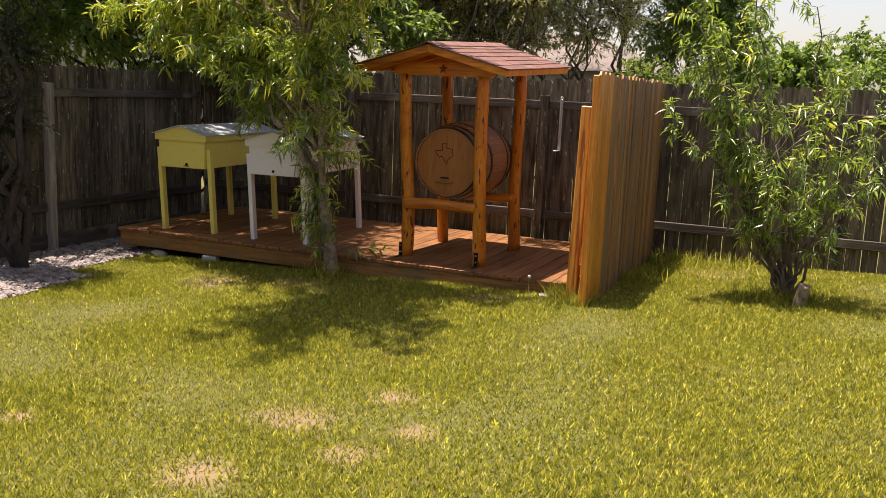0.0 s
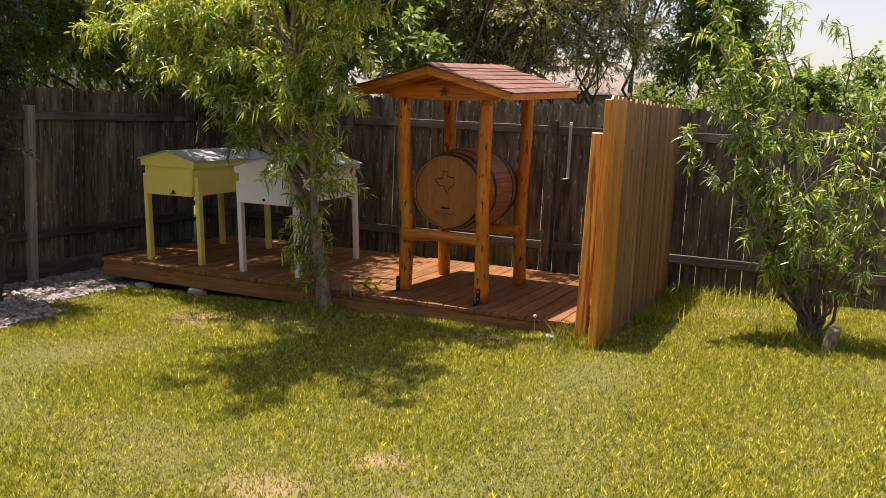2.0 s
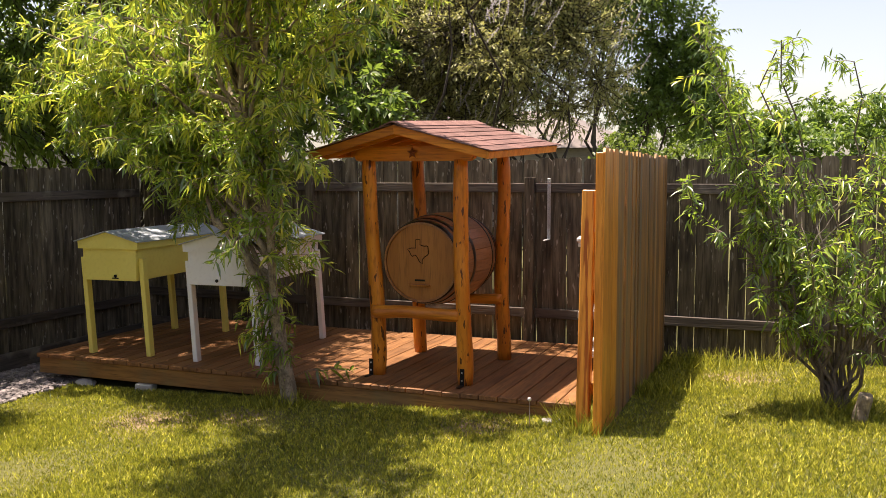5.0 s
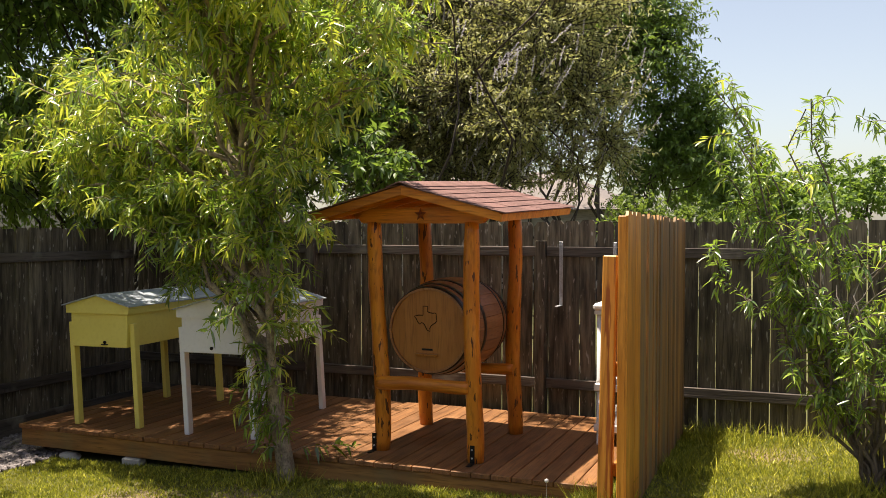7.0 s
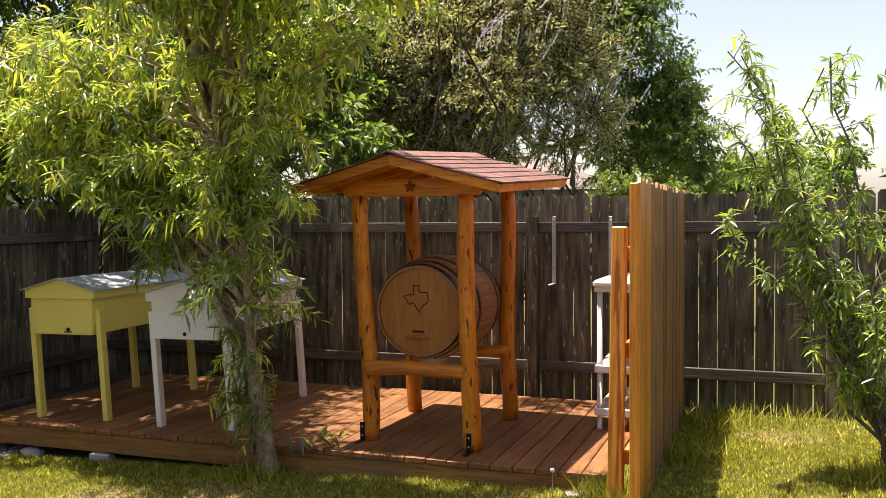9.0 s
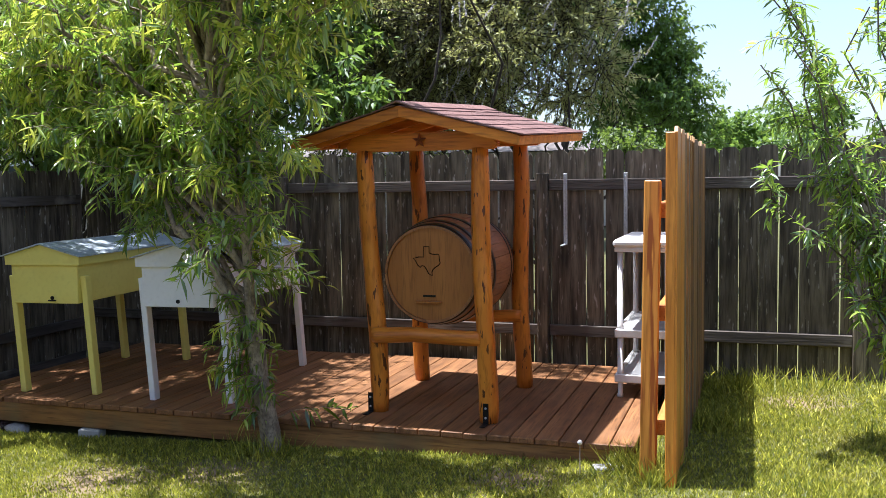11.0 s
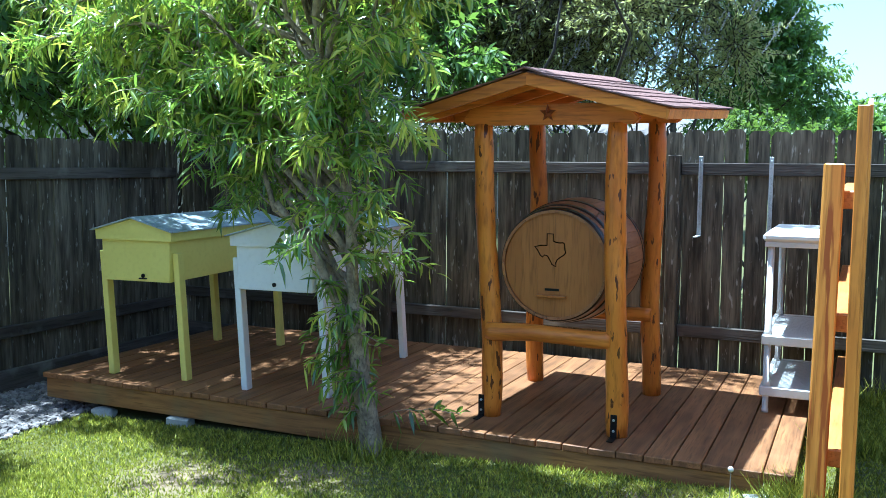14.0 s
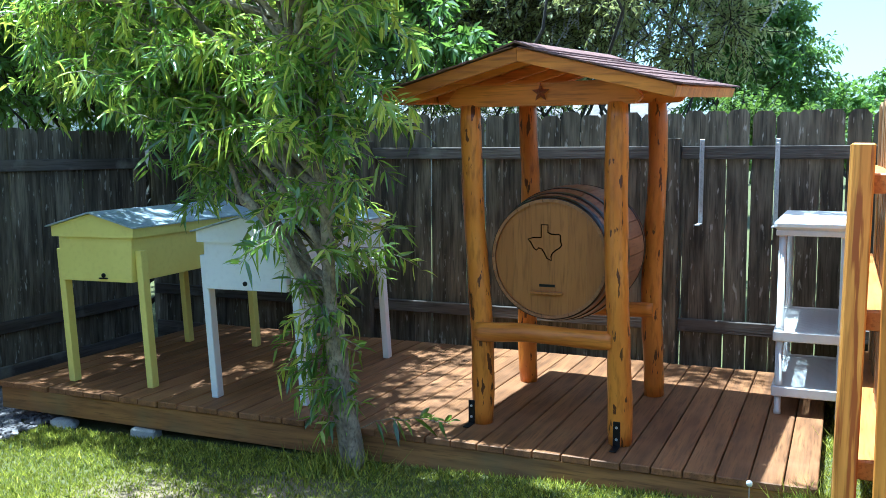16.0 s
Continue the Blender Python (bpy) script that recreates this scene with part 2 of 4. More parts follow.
M_FLOWER = leaf_material("lilac_flower", (0.68, 0.64, 0.68), (0.48, 0.44, 0.5), (0.55, 0.52, 0.58), 0.35, 0.8)
M_GRASS = leaf_material("grass_blade", (0.57, 0.52, 0.066), (0.045, 0.078, 0.015), (0.45, 0.49, 0.055), 0.3, 0.42, 0.1, (0.42, 0.34, 0.1), 0.3)
M_FAR_ROOF = material("far_roof_shingle", (0.2, 0.17, 0.16), 0.9, alt=(0.16, 0.14, 0.13), grain=(2, 2, 2), fine=(8, 8, 30), bump=0.2)
M_FAR_WALL = material("far_house_siding", (0.4, 0.37, 0.33), 0.8, alt=(0.34, 0.31, 0.28), grain=(1, 1, 6), fine=(5, 5, 30), bump=0.1)
M_FAR_GLASS = material("far_window_glass", (0.05, 0.06, 0.07), 0.1, grain=(2, 2, 2), bump=0.0)


# ---- mesh helpers ----
def mesh_of(bm, name, mat, smooth=False):
    me = bpy.data.meshes.new(name)
    bm.to_mesh(me)
    bm.free()
    me.materials.append(mat)
    if smooth:
        me.polygons.foreach_set("use_smooth", [True] * len(me.polygons))
    return me


def part(name, bm, mat, parent=None, label="", smooth=False):
    """One mesh object from a bmesh (or a ready mesh), under a thing or a part."""
    me = bm if isinstance(bm, bpy.types.Mesh) else mesh_of(bm, name, mat, smooth)
    ob = new(name, me)
    if parent:
        ob.parent = parent
    if label:
        ob["label"] = label
    return ob


def thing(name, label, category, group="", kind="", at=(0, 0, 0), turn=0):
    ob = new(name)
    ob.matrix_world = pose(*at, 0, 0, turn)
    ob.empty_display_size = 0.1
    return tagged(ob, label, category, group, kind)


def box(bm, x0, x1, y0, y1, z0, z1, bevel=0.0, m=None):
    c = Matrix.Translation(((x0 + x1) / 2, (y0 + y1) / 2, (z0 + z1) / 2)) @ Matrix.Diagonal((x1 - x0, y1 - y0, z1 - z0, 1))
    r = bmesh.ops.create_cube(bm, size=1, matrix=(m or Matrix()) @ c)
    if bevel:
        es = list({e for v in r["verts"] for e in v.link_edges})
        bmesh.ops.bevel(bm, geom=es, offset=bevel, segments=1, affect="EDGES")
    return bm


def one_box(x0, x1, y0, y1, z0, z1, bevel=0.004, m=None):
    return box(bmesh.new(), x0, x1, y0, y1, z0, z1, bevel, m)


def prism(bm, outline, y0, y1, m=None):
    """An outline of (x, z) pairs run from y0 to y1."""
    m = m or Matrix()
    a = [bm.verts.new(m @ Vector((x, y0, z))) for x, z in outline]
    b = [bm.verts.new(m @ Vector((x, y1, z))) for x, z in outline]
    k = len(outline)
    bm.faces.new(a)
    bm.faces.new(b[::-1])
    for i in range(k):
        bm.faces.new((a[(i + 1) % k], a[i], b[i], b[(i + 1) % k]))
    bmesh.ops.recalc_face_normals(bm, faces=bm.faces)
    return bm


def lathe(bm, profile, axis="Y", sides=32, caps=True):
    """Rings of (along, radius) round an axis through the origin."""
    rings = []
    for along, r in profile:
        ring = []
        for i in range(sides):
            a = 2 * math.pi * i / sides
            c, s = r * math.cos(a), r * math.sin(a)
            ring.append(bm.verts.new((c, along, s) if axis == "Y" else (c, s, along)))
        rings.append(ring)
    for p, q in zip(rings, rings[1:]):
        for i in range(sides):
            bm.faces.new((p[i], p[(i + 1) % sides], q[(i + 1) % sides], q[i]))
    if caps:
        bm.faces.new(rings[0][::-1])
        bm.faces.new(rings[-1])
    bmesh.ops.recalc_face_normals(bm, faces=bm.faces)
    return bm


def log(bm, a, b, r, rng, bend=0.015, sides=14, steps=22):
    """A peeled log from a to b: crooked, knobbly and slightly tapered."""
    a, b = Vector(a), Vector(b)
    d = (b - a).normalized()
    u = d.orthogonal().normalized()
    v = d.cross(u)
    ph = [rng.uniform(0, 6.28) for _ in range(4)]
    off = Vector((rng.uniform(0, 50), rng.uniform(0, 50), rng.uniform(0, 50)))
    rings = []
    for k in range(steps + 1):
        t = k / steps
        c = a.lerp(b, t) + u * bend * math.sin(3.1 * t + ph[0]) * math.sin(math.pi * t) + v * bend * math.sin(5.0 * t + ph[1]) * math.sin(math.pi * t)
        ring = []
        for i in range(sides):
            an = 2 * math.pi * i / sides
            n = noise.noise(Vector((math.cos(an) * 1.3, math.sin(an) * 1.3, t * (b - a).length * 5)) + off)
            rr = r * (1.06 - 0.12 * t) * (1 + 0.13 * n) * (0.93 if k in (0, steps) else 1)
            ring.append(bm.verts.new(c + (u * math.cos(an) + v * math.sin(an)) * rr))
        rings.append(ring)
    for p, q in zip(rings, rings[1:]):
        for i in range(sides):
            bm.faces.new((p[i], p[(i + 1) % sides], q[(i + 1) % sides], q[i]))
    bm.faces.new(rings[0][::-1])
    bm.faces.new(rings[-1])
    bmesh.ops.recalc_face_normals(bm, faces=bm.faces)
    return bm


# ---- ground ----
def build_ground():
    xs = [-300, -120, -50, -20, -12] + [-9 + 0.25 * i for i in range(53)] + [6, 9, 15, 40, 120, 300]
    ys = [-300, -100, -30, -10, -4] + [-2 + 0.25 * i for i in range(49)] + [11, 13, 16, 25, 60, 150, 400]
    vs = [(x, y, ground_z(x, y) + (0.018 * noise.noise(Vector((x * 0.9, y * 0.9, 3.0))) if -9 <= x <= 4 and -2 <= y <= 9.6 else 0) - 0.02) for y in ys for x in xs]
    w = len(xs)
    fs = [(j * w + i, j * w + i + 1, (j + 1) * w + i + 1, (j + 1) * w + i) for j in range(len(ys) - 1) for i in range(w - 1)]
    me = bpy.data.meshes.new("ground")
    me.from_pydata(vs, [], fs)
    me.materials.append(M_SOIL)
    me.polygons.foreach_set("use_smooth", [True] * len(me.polygons))
    return tagged(new("ground", me), "sunlit lawn soil with dry straw-coloured patches", "ground", kind="structure")


build_ground()


def in_gravel(x, y):
    return x < -6.35 - 0.55 * math.sin((y - 5.0) * 0.8) * 0.4 + 0.12 * noise.noise(Vector((x * 3, y * 3, 0))) + (0.35 if y < 6.2 else 0) and y < 9.6


def build_grass():
    rng = np.random.default_rng(5)
    count = 1050000
    # denser where the walk passes close by
    x = np.concatenate([rng.uniform(-7.2, 4.3, count), rng.uniform(-7.2, 4.3, count // 4)])
    y = np.concatenate([rng.uniform(1.0, 9.6, count), rng.uniform(-3.2, 1.0, count // 4)])
    keep = ~((x > -6.95) & (x < -1.99) & (y > 7.34))
    x, y = x[keep], y[keep]
    # thinner away from the ground that the walk passes
    thin = np.clip(0.35 + 0.4 * (y - 1.0), 0.3, 1) * np.clip(0.3 + 0.5 * (3.6 - x), 0.2, 1)
    for cx, cy, r in BARE:
        d = np.hypot(x - cx, (y - cy) * 1.3) / r
        thin = np.minimum(thin, np.clip(0.42 + 0.6 * (d - 0.5), 0.38, 1))
    patch = np.array([noise.noise(Vector((a * 1.1, b * 1.1, 9.0))) for a, b in zip(x[::1], y[::1])])
    keep = (rng.random(len(x)) < thin * np.clip(0.9 + 0.5 * patch, 0.65, 1))
    grav = np.array([in_gravel(a, b) for a, b in zip(x, y)])
    keep &= ~grav
    x, y, patch = x[keep], y[keep], patch[keep]
    tufts = [(-1.93, 7.2, 0.09, 420), (-1.84, 7.0, 0.08, 260), (-2.05, 7.28, 0.06, 160), (-1.55, 9.4, 0.2, 500), (-0.9, 9.5, 0.3, 500), (-0.33, 7.95, 0.2, 500), (-4.3, 7.15, 0.15, 260), (-1.62, 8.2, 0.12, 300)]
    tx = np.concatenate([rng.normal(a, r, k) for a, _, r, k in tufts])
    ty = np.concatenate([rng.normal(c, r * 0.7, k) for _, c, r, k in tufts])
    ok = ~((tx > -6.95) & (tx < -1.99) & (ty > 7.33)) & (ty < 9.62)
    tx, ty = tx[ok], ty[ok]
    plain = len(x)
    x, y, patch = np.concatenate([x, tx]), np.concatenate([y, ty]), np.concatenate([patch, np.zeros(len(tx))])
    n = len(x)
    h = rng.uniform(0.015, 0.036, n) * (1 + 0.35 * patch)
    h[plain:] = rng.uniform(0.06, 0.17, n - plain)
    tall = rng.random(n) < 0.02
    h[tall] *= 1.5
    a = rng.uniform(0, 2 * math.pi, n)
    w = rng.uniform(0.003, 0.0065, n)
    lean = rng.uniform(0.15, 1.1, n) * h
    la = rng.uniform(0, 2 * math.pi, n)
    z = 0.035 * (np.clip(x, -8, 1.5) + 3.4) + 0.013
    v = np.zeros((n, 3, 3))
    cx, cy = np.cos(a) * w, np.sin(a) * w
    lx, ly = np.cos(la) * lean, np.sin(la) * lean
    v[:, 0] = np.stack([x - cx, y - cy, z], 1)
    v[:, 1] = np.stack([x + cx, y + cy, z], 1)
    v[:, 2] = np.stack([x + lx, y + ly, z + h], 1)
    me = bpy.data.meshes.new("lawn_grass")
    me.vertices.add(n * 3)
    me.vertices.foreach_set("co", v.ravel())
    me.loops.add(n * 3)
    me.loops.foreach_set("vertex_index", np.arange(n * 3))
    me.polygons.add(n)
    me.polygons.foreach_set("loop_start", np.arange(n) * 3)
    me.materials.append(M_GRASS)
    me.update(calc_edges=True)
    return tagged(new("lawn_grass", me), "short sunlit lawn grass, yellow-green with thin patches", "grass", kind="stuff")


build_grass()


def build_gravel():
    rng = random.Random(11)
    ico = bmesh.new()
    bmesh.ops.create_icosphere(ico, subdivisions=1, radius=1)
    base = [v.co.copy() for v in ico.verts]
    faces = [[v.index for v in f.verts] for f in ico.faces]
    ico.free()
    vs, fs = [], []
    for _ in range(17000):
        x, y = rng.uniform(-7.9, -5.3), rng.uniform(3.0, 9.5)
        if not in_gravel(x, y):
            continue
        s = rng.uniform(0.013, 0.034)
        m = Matrix.Translation((x, y, ground_z(x, y) - 0.012 + s * 0.2)) @ Euler((rng.uniform(-0.4, 0.4), rng.uniform(-0.4, 0.4), rng.uniform(0, 6.28))).to_matrix().to_4x4() @ Matrix.Diagonal((s * rng.uniform(0.8, 1.5), s, s * rng.uniform(0.45, 0.7), 1))
        k = len(vs)
        vs += [m @ (c * rng.uniform(0.85, 1.15)) for c in base]
        fs += [[k + i for i in f] for f in faces]
    me = bpy.data.meshes.new("gravel")
    me.from_pydata(vs, [], fs)
    me.materials.append(M_STONE)
    return tagged(new("gravel", me), "bed of pale pinkish-grey river gravel beside the fence", "gravel", kind="stuff")


build_gravel()


# ---- fences ----
FENCE_Y, FENCE_TOP = 9.668, 1.9
LEFT_X = -7.65


def picket_mesh(w, h, d, rng, mat, name="picket", ear=0.035):
    """A dog-eared picket standing on z = 0, its face towards -y."""
    bm = bmesh.new()
    e = ear * rng.uniform(0.7, 1.2)
    t = h + rng.uniform(-0.012, 0.008)
    b = rng.uniform(-0.003, 0.003)
    prism(bm, [(-w / 2, 0), (w / 2, 0), (w / 2 + b, t - e), (w / 2 - e * 0.8, t), (-w / 2 + e * 0.8, t + b), (-w / 2 + b, t - e)], 0, d)
    return mesh_of(bm, name, mat)


def build_fence(name, label, length, posts, rails, seed, post_mat=M_FENCE, m=Matrix()):
    """A picket fence along +x from the origin of m, pickets at y 0 to 0.018, rails and posts on the -y side."""
    rng = random.Random(seed)
    root = thing(name, label, "fence", kind="structure")
    root.matrix_world = m
    shapes = [picket_mesh(0.1415 + rng.uniform(-0.002, 0.0015), 1.8, 0.017, rng, M_FENCE) for _ in range(7)]
    x = 0.07
    while x < length:
        ob = part("picket", rng.choice(shapes), None, root)
        ob.matrix_local = pose(x, rng.uniform(0, 0.004), 0.1 + rng.uniform(-0.012, 0.012), 0, rng.uniform(-0.35, 0.35), rng.uniform(-0.6, 0.6))
        x += 0.1435 + (rng.uniform(0.003, 0.008) if rng.random() < 0.4 else 0.0)
    cuts = [0.0] + posts + [length]
    for z in rails:
        for a, b in zip(cuts, cuts[1:]):
            if b - a > 0.2:
                part("rail", one_box(a + 0.047, b - 0.047, -0.041, -0.002, z - 0.045, z + 0.045, 0.005), M_FENCE_RAIL, root)
    for a, b in zip(cuts, cuts[1:]):
        part("kickboard", one_box(a + 0.047, b - 0.047, -0.03, -0.003, -0.2, 0.13, 0.004), M_FENCE_RAIL, root)
    for p in posts:
        part("post", one_box(p - 0.045, p + 0.045, -0.085, -0.003, -0.2, 1.72, 0.006), post_mat, root)
    return root


M_FENCE_RAIL = material("weathered_rail", (0.12, 0.1, 0.085), 0.85, alt=(0.055, 0.046, 0.04), grain=(1.1, 14, 14), fine=(4, 90, 90), bump=0.5, bump_depth=0.006,
                        vary=0.25, stain=(0.2, 0.18, 0.15), stain_scale=4.0, stain_at=(0.58, 0.75), spec=0.2)
# weathered posts, painted paler to stand for sun falling on them
M_FENCE_SUNLIT = material("weathered_post_sunlit", (0.42, 0.38, 0.33), 0.85, alt=(0.25, 0.22, 0.19), grain=(20, 20, 1.6), fine=(100, 100, 5), bump=0.5, bump_depth=0.005, spec=0.2)
build_fence("fence_back", "weathered grey-brown dog-eared picket fence with rails facing the yard", 12.0,
            [2.22, 4.62, 7.02, 9.42], (1.62, 0.42), 3, m=pose(LEFT_X, FENCE_Y, 0))
build_fence("fence_side", "weathered picket fence in deep shade beside the gravel", 9.5,
            [2.25, 4.65, 7.0], (1.62, 0.42), 4, M_FENCE_SUNLIT, m=pose(LEFT_X, 0.1, -0.08, 0, 0, 90))

# unseen walls added to close the yard behind the walk and cut sky fill
M_BLOCKER_BRICK = material("blocker_brick", (0.24, 0.15, 0.11), 0.9, alt=(0.17, 0.1, 0.075), grain=(3, 3, 3), fine=(30, 30, 60), bump=0.4, bump_depth=0.006)


def build_sky_blockers():
    wall = part("wall_south", one_box(-9.0, 6.0, -3.6, -3.3, -0.4, 2.9, 0.01), M_BLOCKER_BRICK)
    tagged(wall, "plain unseen brick wall added to close the yard and block sky light", "wall", kind="structure")
    roof = [(-2.7, 2.9), (-2.7, 3.02), (-8.5, 5.6), (-8.5, 5.48)]
    bm = bmesh.new()
    prism(bm, roof, -9.4, 6.4, Matrix.Rotation(math.radians(90), 4, "Z") @ Matrix.Diagonal((1, -1, 1, 1)))
    tagged(part("roof_south", bm, M_SHINGLE), "plain unseen shingled roof slope added to block sky light", "roof", kind="structure")


build_sky_blockers()
# unseen too: added to close this side and hold back sky light
build_fence("sky_block_fence", "unseen weathered picket fence added to close the yard and block sky light", 13.0, [2.4, 4.8, 7.2, 9.6], (1.62, 0.42), 6, m=pose(4.35, 9.65, 0.1, 0, 0, -90))

# ---- deck ----
DX0, DX1, DY0, DY1, DZ = -6.92, -1.995, 7.345, 9.5, 0.17


def build_deck():
    root = thing("deck", "low reddish-brown stained timber deck resting on stones", "deck", at=(0, 0, 0))
    rng = random.Random(8)
    n = 34
    w = (DX1 - DX0) / n
    shapes = []
    for k in range(4):
        shapes.append(mesh_of(one_box(-w / 2 + 0.0035, w / 2 - 0.004 + 0.0005 * k, DY0 - 0.012, DY1, -0.036, 0, 0.004), "deck_board", M_DECK))
    for i in range(n):
        ob = part("deck_board", shapes[i % 4], None, root)
        ob.location = (DX0 + (i + 0.5) * w, rng.uniform(-0.006, 0.006), DZ + rng.uniform(-0.0015, 0.0015))
    part("front_rim", one_box(DX0 + 0.02, DX1 - 0.02, DY0 + 0.002, DY0 + 0.04, DZ - 0.176, DZ - 0.037, 0.004), M_RIM, root)
    part("back_rim", one_box(DX0 + 0.02, DX1 - 0.02, DY1 - 0.06, DY1 - 0.02, DZ - 0.176, DZ - 0.037, 0.004), M_RIM, root)
    for x in (DX0 + 0.022, DX1 - 0.06):
        part("side_rim", one_box(x, x + 0.038, DY0 + 0.042, DY1 - 0.062, DZ - 0.176, DZ - 0.037, 0.004), M_RIM, root)
    for k in range(1, 6):
        x = DX0 + k * (DX1 - DX0) / 6
        part("joist", one_box(x - 0.019, x + 0.019, DY0 + 0.042, DY1 - 0.062, DZ - 0.17, DZ - 0.038, 0.0), M_RIM, root)


build_deck()


def rock(name, x, y, z, sx, sy, sz, seed, label, mat, category="stone"):
    bm = bmesh.new()
    bmesh.ops.create_icosphere(bm, subdivisions=3, radius=1)
    off = Vector((seed * 3.1, seed * 1.7, 0))
    for v in bm.verts:
        f = 1 + 0.28 * noise.noise(v.co * 1.3 + off) + 0.07 * noise.noise(v.co * 4 + off)
        v.co = Vector((v.co.x * sx * f, v.co.y * sy * f, v.co.z * sz * f))
    ob = part(name, bm, mat, None, "", True)
    ob.location = (x, y, z)
    return tagged(ob, label, category)


for i, (x, y, s) in enumerate(((-6.42, 7.4, 0.095),)):
    rock("support_stone", x, y, ground_z(x, y) - 0.01, s, s * 0.7, s * 0.5, i, "rounded grey stone tucked under the deck edge", M_BLOCK)
for x, s in ((-5.74, 0.0),):
    ob = part("support_block", one_box(-0.08, 0.08, -0.05, 0.05, -0.04, 0.035, 0.008), M_BLOCK)
    ob.matrix_world = pose(x, 7.37 + s, ground_z(x, 7.3) + 0.0, 3, 2, 8)
    tagged(ob, "pale concrete block under the deck edge", "block")
ob = part("paving_slab", one_box(-0.09, 0.09, -0.04, 0.04, -0.03, 0.002, 0.008), M_BLOCK)
ob.matrix_world = pose(-2.13, 7.24, ground_z(-2.1, 7.2) - 0.005, 2, -3, 12)
tagged(ob, "pale stone slab lying in the grass by the deck", "stone")


# ---- beehives ----
def build_hive(label, at, paint, roof_mat, seed):
    """A top-bar hive on four legs, length along y, its front lower corner line at the origin."""
    root = thing("beehive", label, "beehive", "beehives on the deck", at=at, turn=5.5)
    w, ln, z0, z1 = 0.27, 1.43, 0.665, 0.955
    bm = bmesh.new()
    prism(bm, [(-w + 0.005, z0), (w - 0.005, z0), (w + 0.002, z1), (-w - 0.002, z1)], 0, ln)
    bmesh.ops.bevel(bm, geom=list(bm.edges), offset=0.004, segments=1, affect="EDGES")
    part("body", bm, paint, root)
    bm = bmesh.new()
    prism(bm, [(-w - 0.03, z1 - 0.012), (w + 0.03, z1 - 0.012), (w + 0.034, z1 + 0.052), (0, z1 + 0.135), (-w - 0.034, z1 + 0.052)], -0.025, ln + 0.025)
    part("lid", bm, paint, root)
    bm = bmesh.new()
    for s in (-1, 1):
        prism(bm, [(0, z1 + 0.138), (s * (w + 0.055), z1 + 0.048), (s * (w + 0.055), z1 + 0.056), (0, z1 + 0.147)], -0.055, ln + 0.05)
    part("roof", bm, roof_mat, root, "dull galvanised sheet-metal roof with pale dust")
    legm = mesh_of(one_box(-0.022, 0.022, -0.034, 0.034, 0, 0.86, 0.004), "leg", paint)
    for v in legm.vertices:  # the legs stand a little askew
        v.co.x += 0.055 * (1 - v.co.z / 0.86) - 0.008
    for sx in (-1, 1):
        for y in (0.07, ln - 0.07):
            ob = part("leg", legm, None, root)
            ob.location = (sx * (w + 0.024), y, 0)
    bm = lathe(bmesh.new(), [(-0.006, 0.014), (0.002, 0.014)], "Y", 12)
    ob = part("entrance_hole", bm, M_BLACK, root, "dark round entrance hole")
    ob.location = (0.0 if seed == 2 else 0.06, -0.001, z0 + 0.04)
    if seed == 1:
        part("landing_strip", one_box(0.03, 0.09, -0.012, -0.001, z0 + 0.018, z0 + 0.026, 0.0), M_BLACK, root)
    bm = bmesh.new()
    box(bm, w + 0.032, w + 0.04, 0.93, 1.03, z1 - 0.005, z1 + 0.02, 0.002)
    box(bm, w + 0.032, w + 0.05, 0.96, 1.0, z1 - 0.02, z1 + 0.0, 0.002)
    part("latch", bm, M_BRACKET, root, "small metal lid latch")
    return root


build_hive("pale yellow painted top-bar beehive with galvanised roof, on the deck", (-6.2, 7.49, DZ), M_YELLOW, M_TIN, 1)
build_hive("white painted top-bar beehive with galvanised roof, beside a peach tree", (-5.1, 7.52, DZ), M_WHITE, M_TIN, 2)

# ---- barrel shelter ----
POSTS = {"fl": (-3.695, 7.7, -3.75, 7.66), "fr": (-2.925, 7.62, -2.965, 7.62), "bl": (-3.75, 8.66, -3.75, 8.6), "br": (-2.945, 8.62, -2.955, 8.58)}
RX, RIDGE0, RIDGE1, RY0, RY1 = -3.385, 2.124, 2.2, 7.33, 8.86
EAVE0, HALF = 1.93, 0.735


